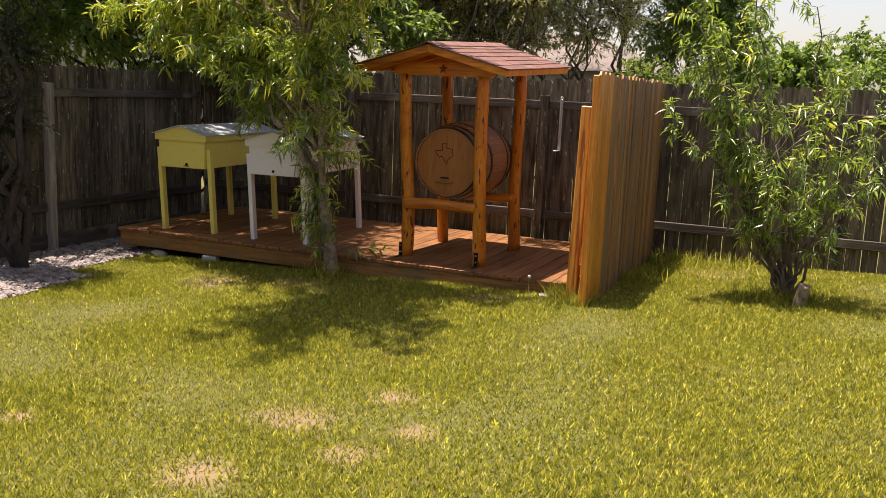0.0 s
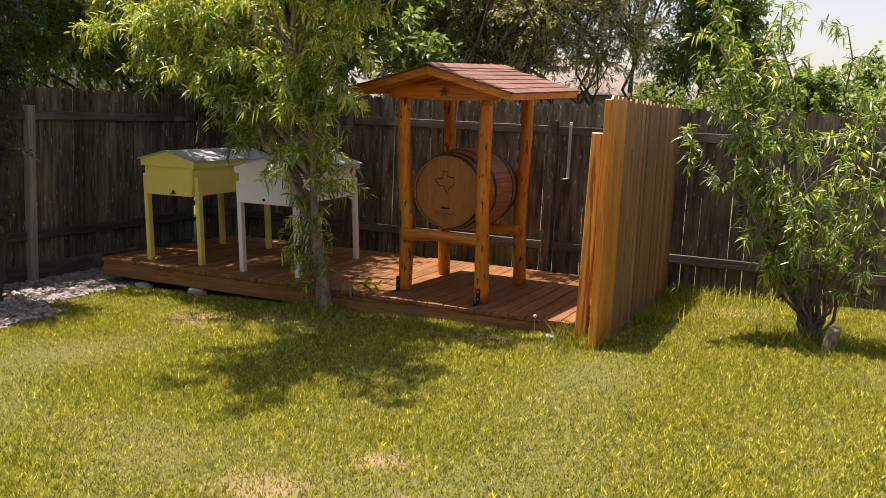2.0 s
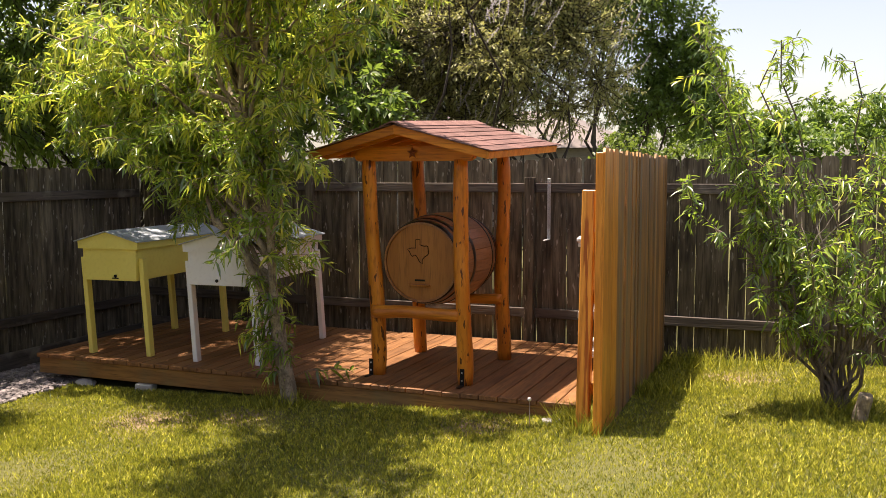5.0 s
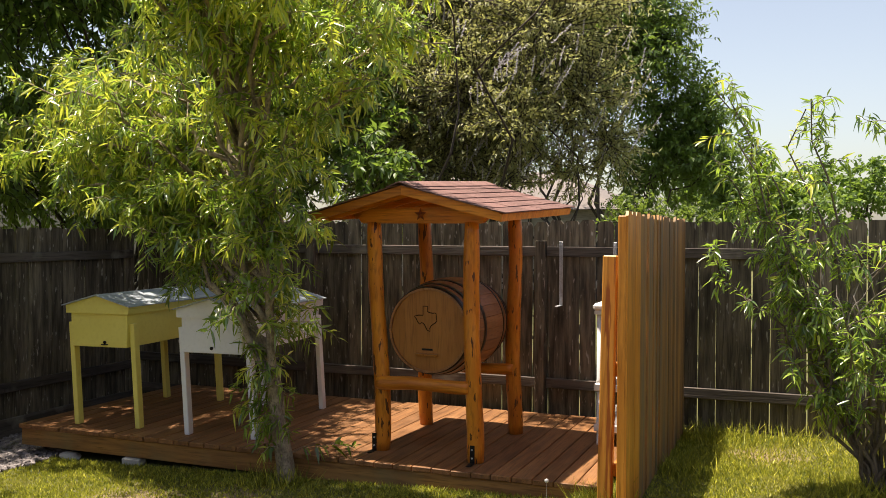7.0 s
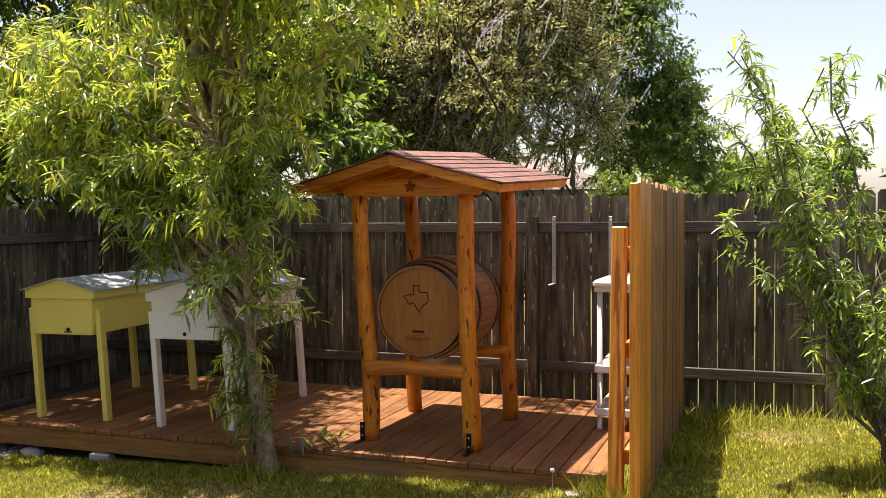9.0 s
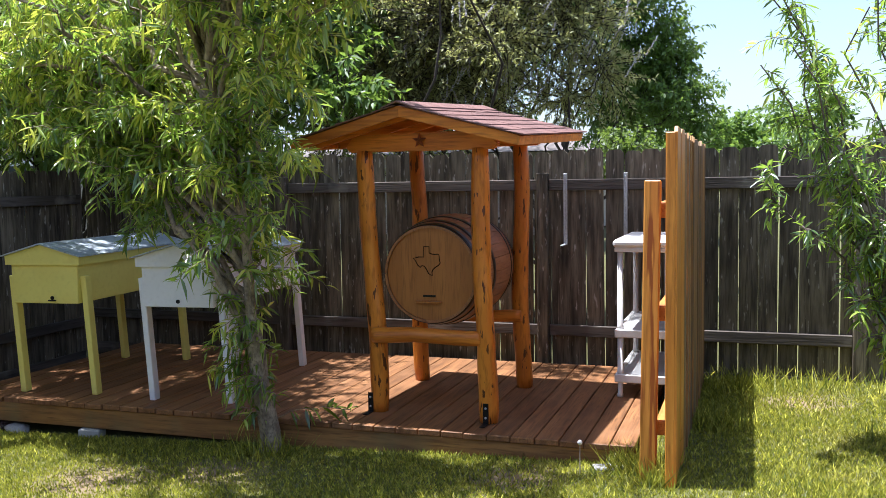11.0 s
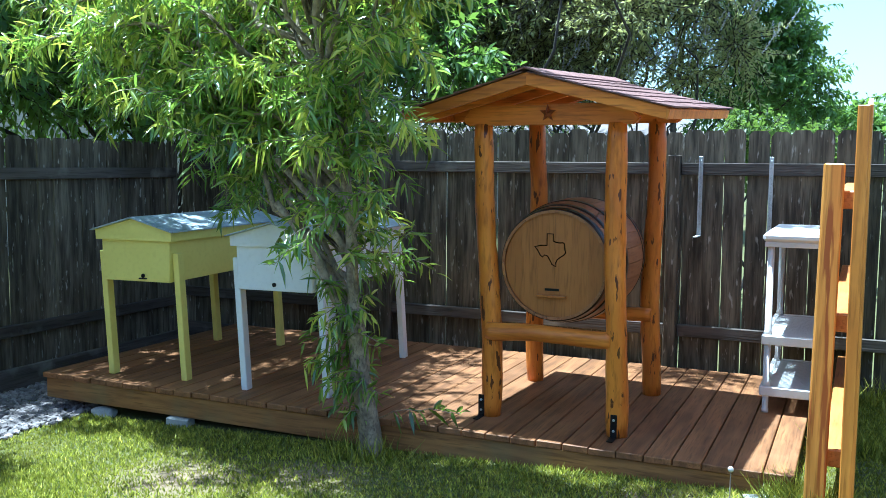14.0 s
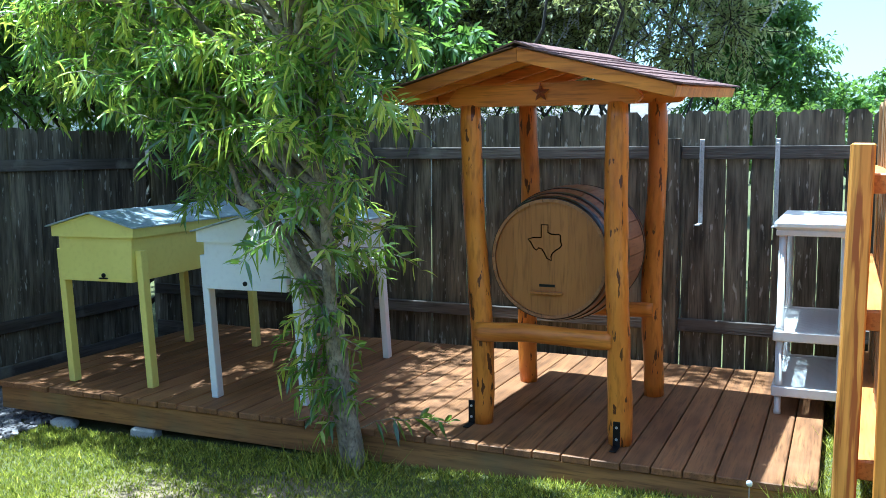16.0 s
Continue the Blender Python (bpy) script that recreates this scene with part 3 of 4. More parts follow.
def build_shelter():
    root = thing("barrel_shelter", "open cedar-log shelter with a shingled gable roof on the deck", "shelter")
    rng = random.Random(21)
    for k, (x, y, xt, yt) in POSTS.items():
        part("log_post", log(bmesh.new(), (x, y, DZ), (xt, yt, 1.87 if k[0] == "f" else 1.945), 0.058, rng, 0.018), M_LOG, root, "", True)
    part("front_bar", log(bmesh.new(), (-3.7, 7.63, 0.685), (-2.96, 7.58, 0.7), 0.05, rng, 0.006), M_BEAM, root, "", True)
    part("back_bar", log(bmesh.new(), (-3.74, 8.56, 0.69), (-2.95, 8.54, 0.7), 0.045, rng, 0.006), M_BEAM, root, "", True)
    # tilted frame of the roof: small rise towards the back
    tilt = math.degrees(math.atan2(RIDGE1 - RIDGE0, RY1 - RY0))
    fr = pose(RX, RY0, RIDGE0, tilt, 0, -3.0)
    ln = RY1 - RY0
    drop = RIDGE0 - EAVE0
    for y, name in ((0.26, "front_beam"), (ln - 0.32, "back_beam")):
        bm = bmesh.new()
        prism(bm, [(-0.47, -drop - 0.085), (0.5, -drop - 0.085), (0.535, -drop - 0.05), (0.45, -drop + 0.032), (-0.43, -drop + 0.03), (-0.5, -drop - 0.05)], y, y + 0.06, fr)
        bmesh.ops.bevel(bm, geom=list(bm.edges), offset=0.008, segments=2, affect="EDGES")
        part(name, bm, M_BEAM, root)
    ang = math.atan2(drop, HALF)
    sl = HALF / math.cos(ang)
    for s in (-1, 1):
        side = fr @ (Matrix.Rotation(math.pi, 4, "Z") @ Matrix.Translation((0, -ln, 0)) if s < 0 else Matrix())
        # local: x from ridge to eave
        m = side @ Matrix.Rotation(ang, 4, "Y")
        part("roof_board", one_box(0.0, sl, 0.03, ln - 0.03, -0.02, -0.002, 0.0, m), M_STAIN, root)
        for y0 in (0.0, ln - 0.032):
            bb = bmesh.new()
            prism(bb, [(0.0006 * s, -0.004), (s * HALF, -drop - 0.004), (s * HALF, -drop - 0.062), (0.0006 * s, -0.068)], y0, y0 + 0.032, fr)
            part("bargeboard", bb, M_BEAM, root)
        part("eave_board", one_box(sl - 0.001, sl + 0.022, 0.0, ln, -0.06, -0.006, 0.003, m), M_STAIN, root)
        for k in range(4):
            y = 0.13 + k * (ln - 0.35) / 3
            part("rafter", one_box(0.01, sl - 0.01, y, y + 0.035, -0.07, -0.021, 0.003, m), M_BEAM, root)
        # shingle courses from the eave up, each piece proud of the one below
        rows = 6
        for r in range(rows):
            x1 = sl + 0.045 - r * sl / rows
            x0 = x1 - sl / rows - 0.03
            nt = 6
            tw = (ln + 0.05) / nt
            for k in range(-1, nt):
                y = -0.025 + (k + (0.5 if r % 2 else 0.0)) * tw
                a, b = max(y, -0.03) + 0.002, min(y + tw, ln + 0.03) - 0.002
                if b - a < 0.04:
                    continue
                tip = 0.010 + rng.uniform(0, 0.003)
                sb = bmesh.new()
                dx = rng.uniform(-0.004, 0.004)
                prism(sb, [(max(x0, 0.0), 0.0005), (x1 + dx, 0.004), (x1 + dx, tip), (max(x0, 0.0), 0.004)], a, b, m)
                part("shingle", sb, M_SHINGLE, root)
    cap = bmesh.new()
    prism(cap, [(-0.1, -0.018), (0, 0.016), (0.1, -0.018), (0.1, -0.01), (0, 0.026), (-0.1, -0.01)], -0.03, ln + 0.03, fr)
    part("ridge_cap", cap, M_SHINGLE, root)
    # star on the beam
    bm = bmesh.new()
    c = bm.verts.new((0, -0.022, 0))
    ring = [bm.verts.new(((0.05 if i % 2 == 0 else 0.021) * math.sin(i * math.pi / 5), 0, (0.05 if i % 2 == 0 else 0.021) * math.cos(i * math.pi / 5))) for i in range(10)]
    for i in range(10):
        bm.faces.new((c, ring[i], ring[(i + 1) % 10]))
    bm.faces.new(ring[::-1])
    bmesh.ops.recalc_face_normals(bm, faces=bm.faces)
    star = part("star", bm, M_RUST, root, "rust-red raised five-pointed metal star")
    star.matrix_world = pose(-3.345, RY0 + 0.252, EAVE0 - 0.008, 4, 0, -3)
    # angle irons at the feet of the front posts
    for x, y in ((-3.74, 7.65), (-2.93, 7.555)):
        bm = bmesh.new()
        box(bm, x - 0.018, x + 0.018, y - 0.006, y, DZ, DZ + 0.13, 0.002)
        box(bm, x - 0.018, x + 0.018, y - 0.09, y - 0.001, DZ + 0.001, DZ + 0.006, 0.002)
        iron = part("angle_iron", bm, M_BLACK, root, "black iron angle bracket")
        for dz in (0.04, 0.1):
            b = lathe(bmesh.new(), [(-0.012, 0.006), (-0.005, 0.008)], "Y", 8)
            for v in b.verts:
                v.co += Vector((x, y, DZ + dz))
            part("bolt", b, M_BRACKET, iron)


build_shelter()

BARREL = (-3.332, 7.7, 1.076)
TEXAS = [(-0.42, 0.08), (-0.13, 0.08), (-0.13, 0.62), (0.16, 0.62), (0.16, 0.3), (0.3, 0.24), (0.48, 0.22), (0.62, 0.24), (0.7, 0.2), (0.72, -0.08), (0.76, -0.22),
         (0.66, -0.34), (0.5, -0.44), (0.36, -0.56), (0.3, -0.7), (0.32, -0.88), (0.12, -0.78), (0.02, -0.58), (-0.1, -0.4), (-0.24, -0.36), (-0.34, -0.46), (-0.46, -0.36), (-0.58, -0.14), (-0.72, 0.0)]


def build_barrel():
    root = thing("bee_barrel", "oak wine barrel with dark steel hoops, lying on log bars", "barrel", at=BARREL)
    ln, rh, rb = 0.93, 0.312, 0.37

    def rad(t):
        return rh + (rb - rh) * (1 - (2 * t - 1) ** 2)

    n = 26
    for k in range(n):
        a0, a1 = 2 * math.pi * k / n + 0.004, 2 * math.pi * (k + 1) / n - 0.004
        bm = bmesh.new()
        cols = []
        for i in range(13):
            t = i / 12
            row = []
            for a in (a0, (a0 + a1) / 2, a1):
                for r in (rad(t), rad(t) - 0.016):
                    row.append(bm.verts.new((r * math.cos(a), t * ln, r * math.sin(a))))
            cols.append(row)
        for p, q in zip(cols, cols[1:]):
            for s in ((0, 2), (2, 4), (3, 1), (5, 3), (4, 5), (1, 0)):
                bm.faces.new((p[s[0]], p[s[1]], q[s[1]], q[s[0]]))
        for c in (cols[0], cols[-1]):
            bm.faces.new((c[0], c[2], c[4], c[5], c[3], c[1]))
        bmesh.ops.recalc_face_normals(bm, faces=bm.faces)
        part("stave", bm, M_OAK, root)
    for t0, t1 in ((0.002, 0.055), (0.1, 0.145), (0.25, 0.29), (0.71, 0.75), (0.855, 0.9), (0.945, 0.998)):
        bm = lathe(bmesh.new(), [(t0 * ln, rad(t0) + 0.0005), (t0 * ln, rad(t0) + 0.004), (t1 * ln, rad(t1) + 0.004), (t1 * ln, rad(t1) + 0.0005)], "Y", 56, False)
        part("hoop", bm, M_HOOP, root, "", True)
    # heads: boards cut to the circle, set in from the rim
    for y0, y1 in ((0.018, 0.036), (ln - 0.036, ln - 0.018)):
        for k in range(6):
            xa, xb = -0.297 + k * 0.099 + 0.0002, -0.297 + (k + 1) * 0.099 - 0.0002
            xs = [xa + (xb - xa) * i / 6 for i in range(7)]
            top = [(x, math.sqrt(max(0.298 ** 2 - x * x, 0.0004))) for x in xs]
            bm = bmesh.new()
            prism(bm, top + [(x, -z) for x, z in top[::-1]], y0, y1)
            part("head_board", bm, M_HEAD, root)
    # burnt outline on the front head
    bm = bmesh.new()
    sc, cx, cz = 0.124, -0.03, 0.1
    pts = [Vector((cx + x * sc, 0.0155, cz + z * sc)) for x, z in TEXAS]
    k = len(pts)
    inner, outer = [], []
    for i in range(k):
        a, b, c = pts[i - 1], pts[i], pts[(i + 1) % k]
        t = ((b - a).normalized() + (c - b).normalized())
        t = t.normalized() if t.length > 0.01 else (b - a).normalized()
        nrm = Vector((-t.z, 0, t.x)) * 0.0032
        inner.append(bm.verts.new(b - nrm))
        outer.append(bm.verts.new(b + nrm))
    for i in range(k):
        bm.faces.new((inner[i], inner[(i + 1) % k], outer[(i + 1) % k], outer[i]))
    bmesh.ops.solidify(bm, geom=list(bm.faces), thickness=0.002)
    part("burnt_outline", bm, M_BURN, root, "burnt outline of a state map")
    part("entrance_slot", one_box(-0.055, 0.03, 0.014, 0.0175, -0.148, -0.134, 0.0), M_BLACK, root, "narrow dark entrance slot")
    part("landing_board", one_box(-0.1, 0.075, -0.018, 0.0175, -0.185, -0.172, 0.004), M_HEAD, root, "small oak landing ledge")


build_barrel()

# ---- privacy panel and gate post ----
PX = -1.747


def build_panel():
    root = thing("privacy_panel", "freestanding stained picket panel at the end of the deck", "fence panel")
    rng = random.Random(31)
    shapes = [picket_mesh(0.13 + rng.uniform(-0.004, 0.003), 1.83, 0.017, rng, M_PANEL) for _ in range(6)]
    part("end_stud", one_box(PX - 0.05, PX - 0.002, 6.95, 6.992, 0.06, 1.9, 0.004), M_STAIN, root, "smooth orange-stained end stud")
    fresh = picket_mesh(0.137, 1.84, 0.017, rng, M_STAIN)
    y, k = 6.95, 0
    while y < 9.5:
        ob = part("picket", fresh if k < 3 else shapes[k % 6], None, root)
        ob.matrix_local = pose(PX + rng.uniform(0.003, 0.012), y + 0.066, 0.085 + rng.uniform(-0.012, 0.012), 0, rng.uniform(-0.6, 0.6), 90 + (rng.uniform(-5, 5) if k > 1 else 0))
        y += 0.1375 + rng.uniform(0.0, 0.004)
        k += 1
    for z in (1.5, 0.95, 0.33):
        part("rail", one_box(PX - 0.12, PX - 0.002, 7.165, 9.45, z - 0.04, z + 0.04, 0.006), M_DECK_RAIL, root)
    post = one_box(-0.044, 0.044, -0.044, 0.044, -0.05, 1.59, 0.007)
    for v in post.verts:
        v.co.x += 0.01 * math.sin(v.co.z * 2)
    ob = part("post", post, M_POST, root, "square post with bold wood grain")
    ob.matrix_local = pose(-1.9, 7.115, 0.07, -1.5, 0.8, 4)


M_DECK_RAIL = material("stained_rail", (0.6, 0.26, 0.06), 0.5, alt=(0.42, 0.16, 0.035), grain=(16, 1.6, 16), fine=(70, 5, 70), bump=0.3, vary=0.1)
M_POST = material("stained_post_grain", (0.7, 0.34, 0.065), 0.45, alt=(0.5, 0.2, 0.035), grain=(34, 34, 2.2), fine=(80, 80, 4), bump=0.3, bump_depth=0.003,
                  stain=(0.3, 0.09, 0.02), stain_scale=(30.0, 30.0, 1.6), stain_at=(0.55, 0.6), spec=0.4)
build_panel()


# ---- plastic shelf ----
def build_shelf():
    root = thing("plastic_shelf", "white plastic shelving unit with three slotted tiers on the deck", "shelf", at=(-2.275, 8.46, DZ))
    w, d = 0.385, 0.91
    for z, slots in ((0.15, True), (0.46, True), (1.05, False)):
        bm = bmesh.new()
        if slots:
            box(bm, 0, w, 0, 0.035, z - 0.045, z + 0.012, 0.006)
            box(bm, 0, w, d - 0.035, d, z - 0.045, z + 0.012, 0.006)
            box(bm, 0, 0.035, 0.035, d - 0.035, z - 0.045, z + 0.012, 0.006)
            box(bm, w - 0.035, w, 0.035, d - 0.035, z - 0.045, z + 0.012, 0.006)
            slat = mesh_of(one_box(0.0345, w - 0.0345, 0, 0.014, -0.012, 0.004, 0.0), "slat", M_PLASTIC)
            y = 0.042
            while y < d - 0.05:
                part("slat", slat, None, root).location = (0, y, z)
                y += 0.0235
            for x in (0.11, 0.17, 0.23):
                part("stiffener", one_box(x, x + 0.022, 0.0345, d - 0.0345, z - 0.018, z - 0.0125, 0.0), M_PLASTIC, root)
        else:
            box(bm, -0.012, w + 0.012, -0.012, d + 0.012, z - 0.02, z + 0.035, 0.018)
            box(bm, 0.0, w, 0.0, d, z - 0.05, z - 0.02, 0.004)
        part("tier", bm, M_PLASTIC, root)
    legs = [(0.035, 0.035), (w - 0.035, 0.035), (0.035, d - 0.035), (w - 0.035, d - 0.035)]
    for x, y in legs:
        for z0, z1, r in ((0.0, 0.105, 0.018), (0.162, 0.415, 0.02), (0.472, 1.0, 0.02)):
            bm = lathe(bmesh.new(), [(z0, r * 1.15), (z0 + 0.02, r * 1.15), (z0 + 0.025, r), (z1, r)], "Z", 14)
            for v in bm.verts:
                v.co += Vector((x, y, 0))
            part("leg", bm, M_PLASTIC, root, "", True)


build_shelf()

# ---- brackets on the fence, marker in the grass, stump ----
for x in (-2.84, -2.355):
    bm = bmesh.new()
    box(bm, -0.014, 0.014, -0.004, 0.0, -0.56, 0.01, 0.001)
    box(bm, -0.014, -0.010, -0.02, -0.004, -0.56, 0.01, 0.001)
    box(bm, -0.014, 0.014, -0.17, -0.004, -0.568, -0.56, 0.001)
    for z in (-0.02, -0.06):
        box(bm, -0.005, 0.005, -0.008, -0.004, z - 0.005, z + 0.005, 0.001)
    ob = part("shelf_bracket", bm, M_BRACKET)
    ob.location = (x, FENCE_Y - 0.041, 1.7)
    tagged(ob, "grey galvanised angle bracket screwed to the fence rail", "bracket", "brackets on the fence")


def build_marker():
    root = thing("garden_marker", "small white-topped marker stick in the grass by the deck", "marker", at=(-2.26, 7.08, ground_z(-2.26, 7.08)))
    part("stick", lathe(bmesh.new(), [(-0.03, 0.003), (0.16, 0.0025)], "Z", 8), M_TWIG_PALE, root)
    bm = bmesh.new()
    bmesh.ops.create_uvsphere(bm, u_segments=12, v_segments=8, radius=0.014, matrix=Matrix.Translation((0, 0, 0.168)))
    part("top", bm, M_PLASTIC, root, "round white top", True)


build_marker()


# ---- trees and shrubs ----
class Plant:
    """Collects tubes for wood and folded blades for leaves."""

    def __init__(self, seed):
        self.rng = random.Random(seed)
        self.wv, self.wf = [], []
        self.new_lit_rate = 0.85
        self.leaf_at, self.leaf_dir, self.leaf_len, self.leaf_wid, self.leaf_new_lit = [], [], [], [], []

    def tube(self, pts, r0, r1, sides=6):
        k0 = len(self.wv)
        n = len(pts)
        for i, p in enumerate(pts):
            d = (pts[min(i + 1, n - 1)] - pts[max(i - 1, 0)]).normalized()
            u = d.orthogonal().normalized()
            v = d.cross(u)
            r = r0 + (r1 - r0) * i / (n - 1)
            for s in range(sides):
                a = 2 * math.pi * s / sides
                self.wv.append(p + (u * math.cos(a) + v * math.sin(a)) * r)
        for i in range(n - 1):
            for s in range(sides):
                a, b = k0 + i * sides + s, k0 + i * sides + (s + 1) % sides
                self.wf.append((a, b, b + sides, a + sides))

    def curve(self, a, b, n, sag=0.0, jit=0.05, up=0.0):
        rng, ln = self.rng, (b - a).length
        pts = []
        for i in range(n + 1):
            t = i / n
            p = a.lerp(b, t)
            p.z += up * ln * math.sin(math.pi * t) - sag * ln * t * t
            if 0 < i < n:
                p += Vector((rng.gauss(0, 1), rng.gauss(0, 1), rng.gauss(0, 0.6))) * jit * ln / n
            pts.append(p)
        return pts

    def leaf(self, at, d, ln, wd, fresh=0):
        self.leaf_at.append(at)
        self.leaf_dir.append(d)
        self.leaf_len.append(ln)
        self.leaf_wid.append(wd)
        self.leaf_new_lit.append(fresh)

    def spray(self, pts, step, ln, wd, droop, spread=1.0, skip=0.15):
        """Leaves along a twig."""
        rng = self.rng
        # more new leaves high up: sun on the crown's top put into colour
        tip_new_lit = rng.random() < (self.new_lit_rate if pts[-1].z > 2.1 else self.new_lit_rate * 0.5)
        for k, (a, b) in enumerate(zip(pts, pts[1:])):
            seg = (b - a)
            d = seg.normalized() if seg.length > 1e-6 else Vector((0, 0, 1))
            m = max(1, int(seg.length / step))
            for i in range(m):
                if rng.random() < skip:
                    continue
                side = Vector((rng.gauss(0, 1), rng.gauss(0, 1), rng.gauss(0, 1)))
                side = (side - d * side.dot(d)).normalized()
                dd = (d * 0.55 + side * spread + Vector((0, 0, -droop * rng.uniform(0.5, 1.4)))).normalized()
                self.leaf(a + seg * ((i + rng.random()) / m), dd, ln * rng.uniform(0.65, 1.2), wd * rng.uniform(0.8, 1.2),
                          int(tip_new_lit and k >= len(pts) - 3 and rng.random() < 0.75))

    def wood_mesh(self, mat):
        me = bpy.data.meshes.new("trunk")
        me.from_pydata(self.wv, [], self.wf)
        me.materials.append(mat)
        me.polygons.foreach_set("use_smooth", [True] * len(me.polygons))
        return me

    def leaf_mesh(self, mat, seed=1, curl=0.75, simple=False, fresh=None):
        """simple: two triangles folded on the midrib; else a lance-shaped blade of eight, arching over."""
        g = np.random.default_rng(seed)
        at, d = np.array(self.leaf_at), np.array(self.leaf_dir)
        ln, wd = np.array(self.leaf_len)[:, None], np.array(self.leaf_wid)[:, None]
        n = len(at)
        s = np.cross(d, g.normal(size=(n, 3)) * 0.6 + np.array([0, 0, 1.0]))
        s /= np.linalg.norm(s, axis=1)[:, None] + 1e-9
        nn = np.cross(s, d)
        down = np.array([0, 0, -1.0]) * curl * g.uniform(0.2, 1.0, (n, 1)) * ln
        sway = s * ln * g.uniform(-0.28, 0.28, (n, 1))
        if simple:
            v = np.stack([at, at + d * ln * 0.45 + s * wd * 0.5 + nn * wd * 0.15, at + d * ln * 0.45 - s * wd * 0.5 + nn * wd * 0.15, at + d * ln + down * 0.4], 1)
            faces = [(0, 3, 1), (0, 2, 3)]
        else:
            def rib(t, k):
                c = at + d * ln * t + down * t * t * 0.55 + sway * t * t
                return [c + s * wd * k + nn * wd * k * 0.45, c, c - s * wd * k + nn * wd * k * 0.45]
            v = np.stack([at, *rib(0.28, 0.42), *rib(0.62, 0.4), at + d * ln + down * 0.55 + sway], 1)
            faces = [(0, 2, 1), (0, 3, 2), (1, 2, 5), (1, 5, 4), (2, 3, 6), (2, 6, 5), (4, 5, 7), (5, 6, 7)]
        k = v.shape[1]
        f = (np.arange(n)[:, None, None] * k + np.array(faces)[None]).reshape(-1, 3)
        me = bpy.data.meshes.new("crown")
        me.vertices.add(n * k)
        me.vertices.foreach_set("co", v.ravel())
        me.loops.add(len(f) * 3)
        me.loops.foreach_set("vertex_index", f.ravel())
        me.polygons.add(len(f))
        me.polygons.foreach_set("loop_start", np.arange(len(f)) * 3)
        if not simple:
            me.polygons.foreach_set("use_smooth", [True] * len(f))
        me.materials.append(mat)
        if fresh:
            me.materials.append(fresh)
            me.polygons.foreach_set("material_index", np.repeat(np.array(self.leaf_new_lit, dtype=np.int32), len(faces)))
        me.update(calc_edges=True)
        return me

    def finish(self, name, label, category, bark, leaf, seed=1, group="", simple=False, fresh=None):
        root = thing(name, label, category, group)
        part("trunk", self.wood_mesh(bark), None, root)
        part("crown", self.leaf_mesh(leaf, seed, simple=simple, fresh=fresh), None, root)
        return root


def peach_limb(p, pts, r0, r1, subs, sub_len, leaf_step=0.02, droop=0.55, start=0.25, ln=0.125, wd=0.026, twigs=3):
    """A limb with side branches and leafy twigs."""
    rng = p.rng
    p.tube(pts, r0, r1, 7)
    n = len(pts) - 1
    for k in range(subs):
        t = start + (1 - start) * (k + rng.random()) / subs
        i = min(int(t * n), n - 1)
        a = pts[i].lerp(pts[i + 1], t * n - i)
        out = Vector((rng.gauss(0, 1), rng.gauss(0, 1), rng.gauss(0.15, 0.55))).normalized()
        d = ((pts[i + 1] - pts[i]).normalized() * 0.5 + out).normalized()
        l = sub_len * rng.uniform(0.5, 1.15) * (1.1 - 0.4 * t)
        sp = p.curve(a, a + d * l, 5, 0.22, 0.25)
        p.tube(sp, max(0.0035, r1 * 0.9), 0.002, 4)
        p.spray(sp[1:], leaf_step, ln, wd, droop)
        for _ in range(twigs):
            b = rng.choice(sp[1:])
            d2 = (d * 0.4 + Vector((rng.gauss(0, 1), rng.gauss(0, 1), rng.gauss(-0.1, 0.5)))).normalized()
            tp = p.curve(b, b + d2 * l * rng.uniform(0.35, 0.7), 3, 0.35, 0.2)
            p.tube(tp, 0.0028, 0.0015, 3)
            p.spray(tp, leaf_step, ln, wd, droop)
    p.spray(pts[-3:], leaf_step, ln, wd, droop)


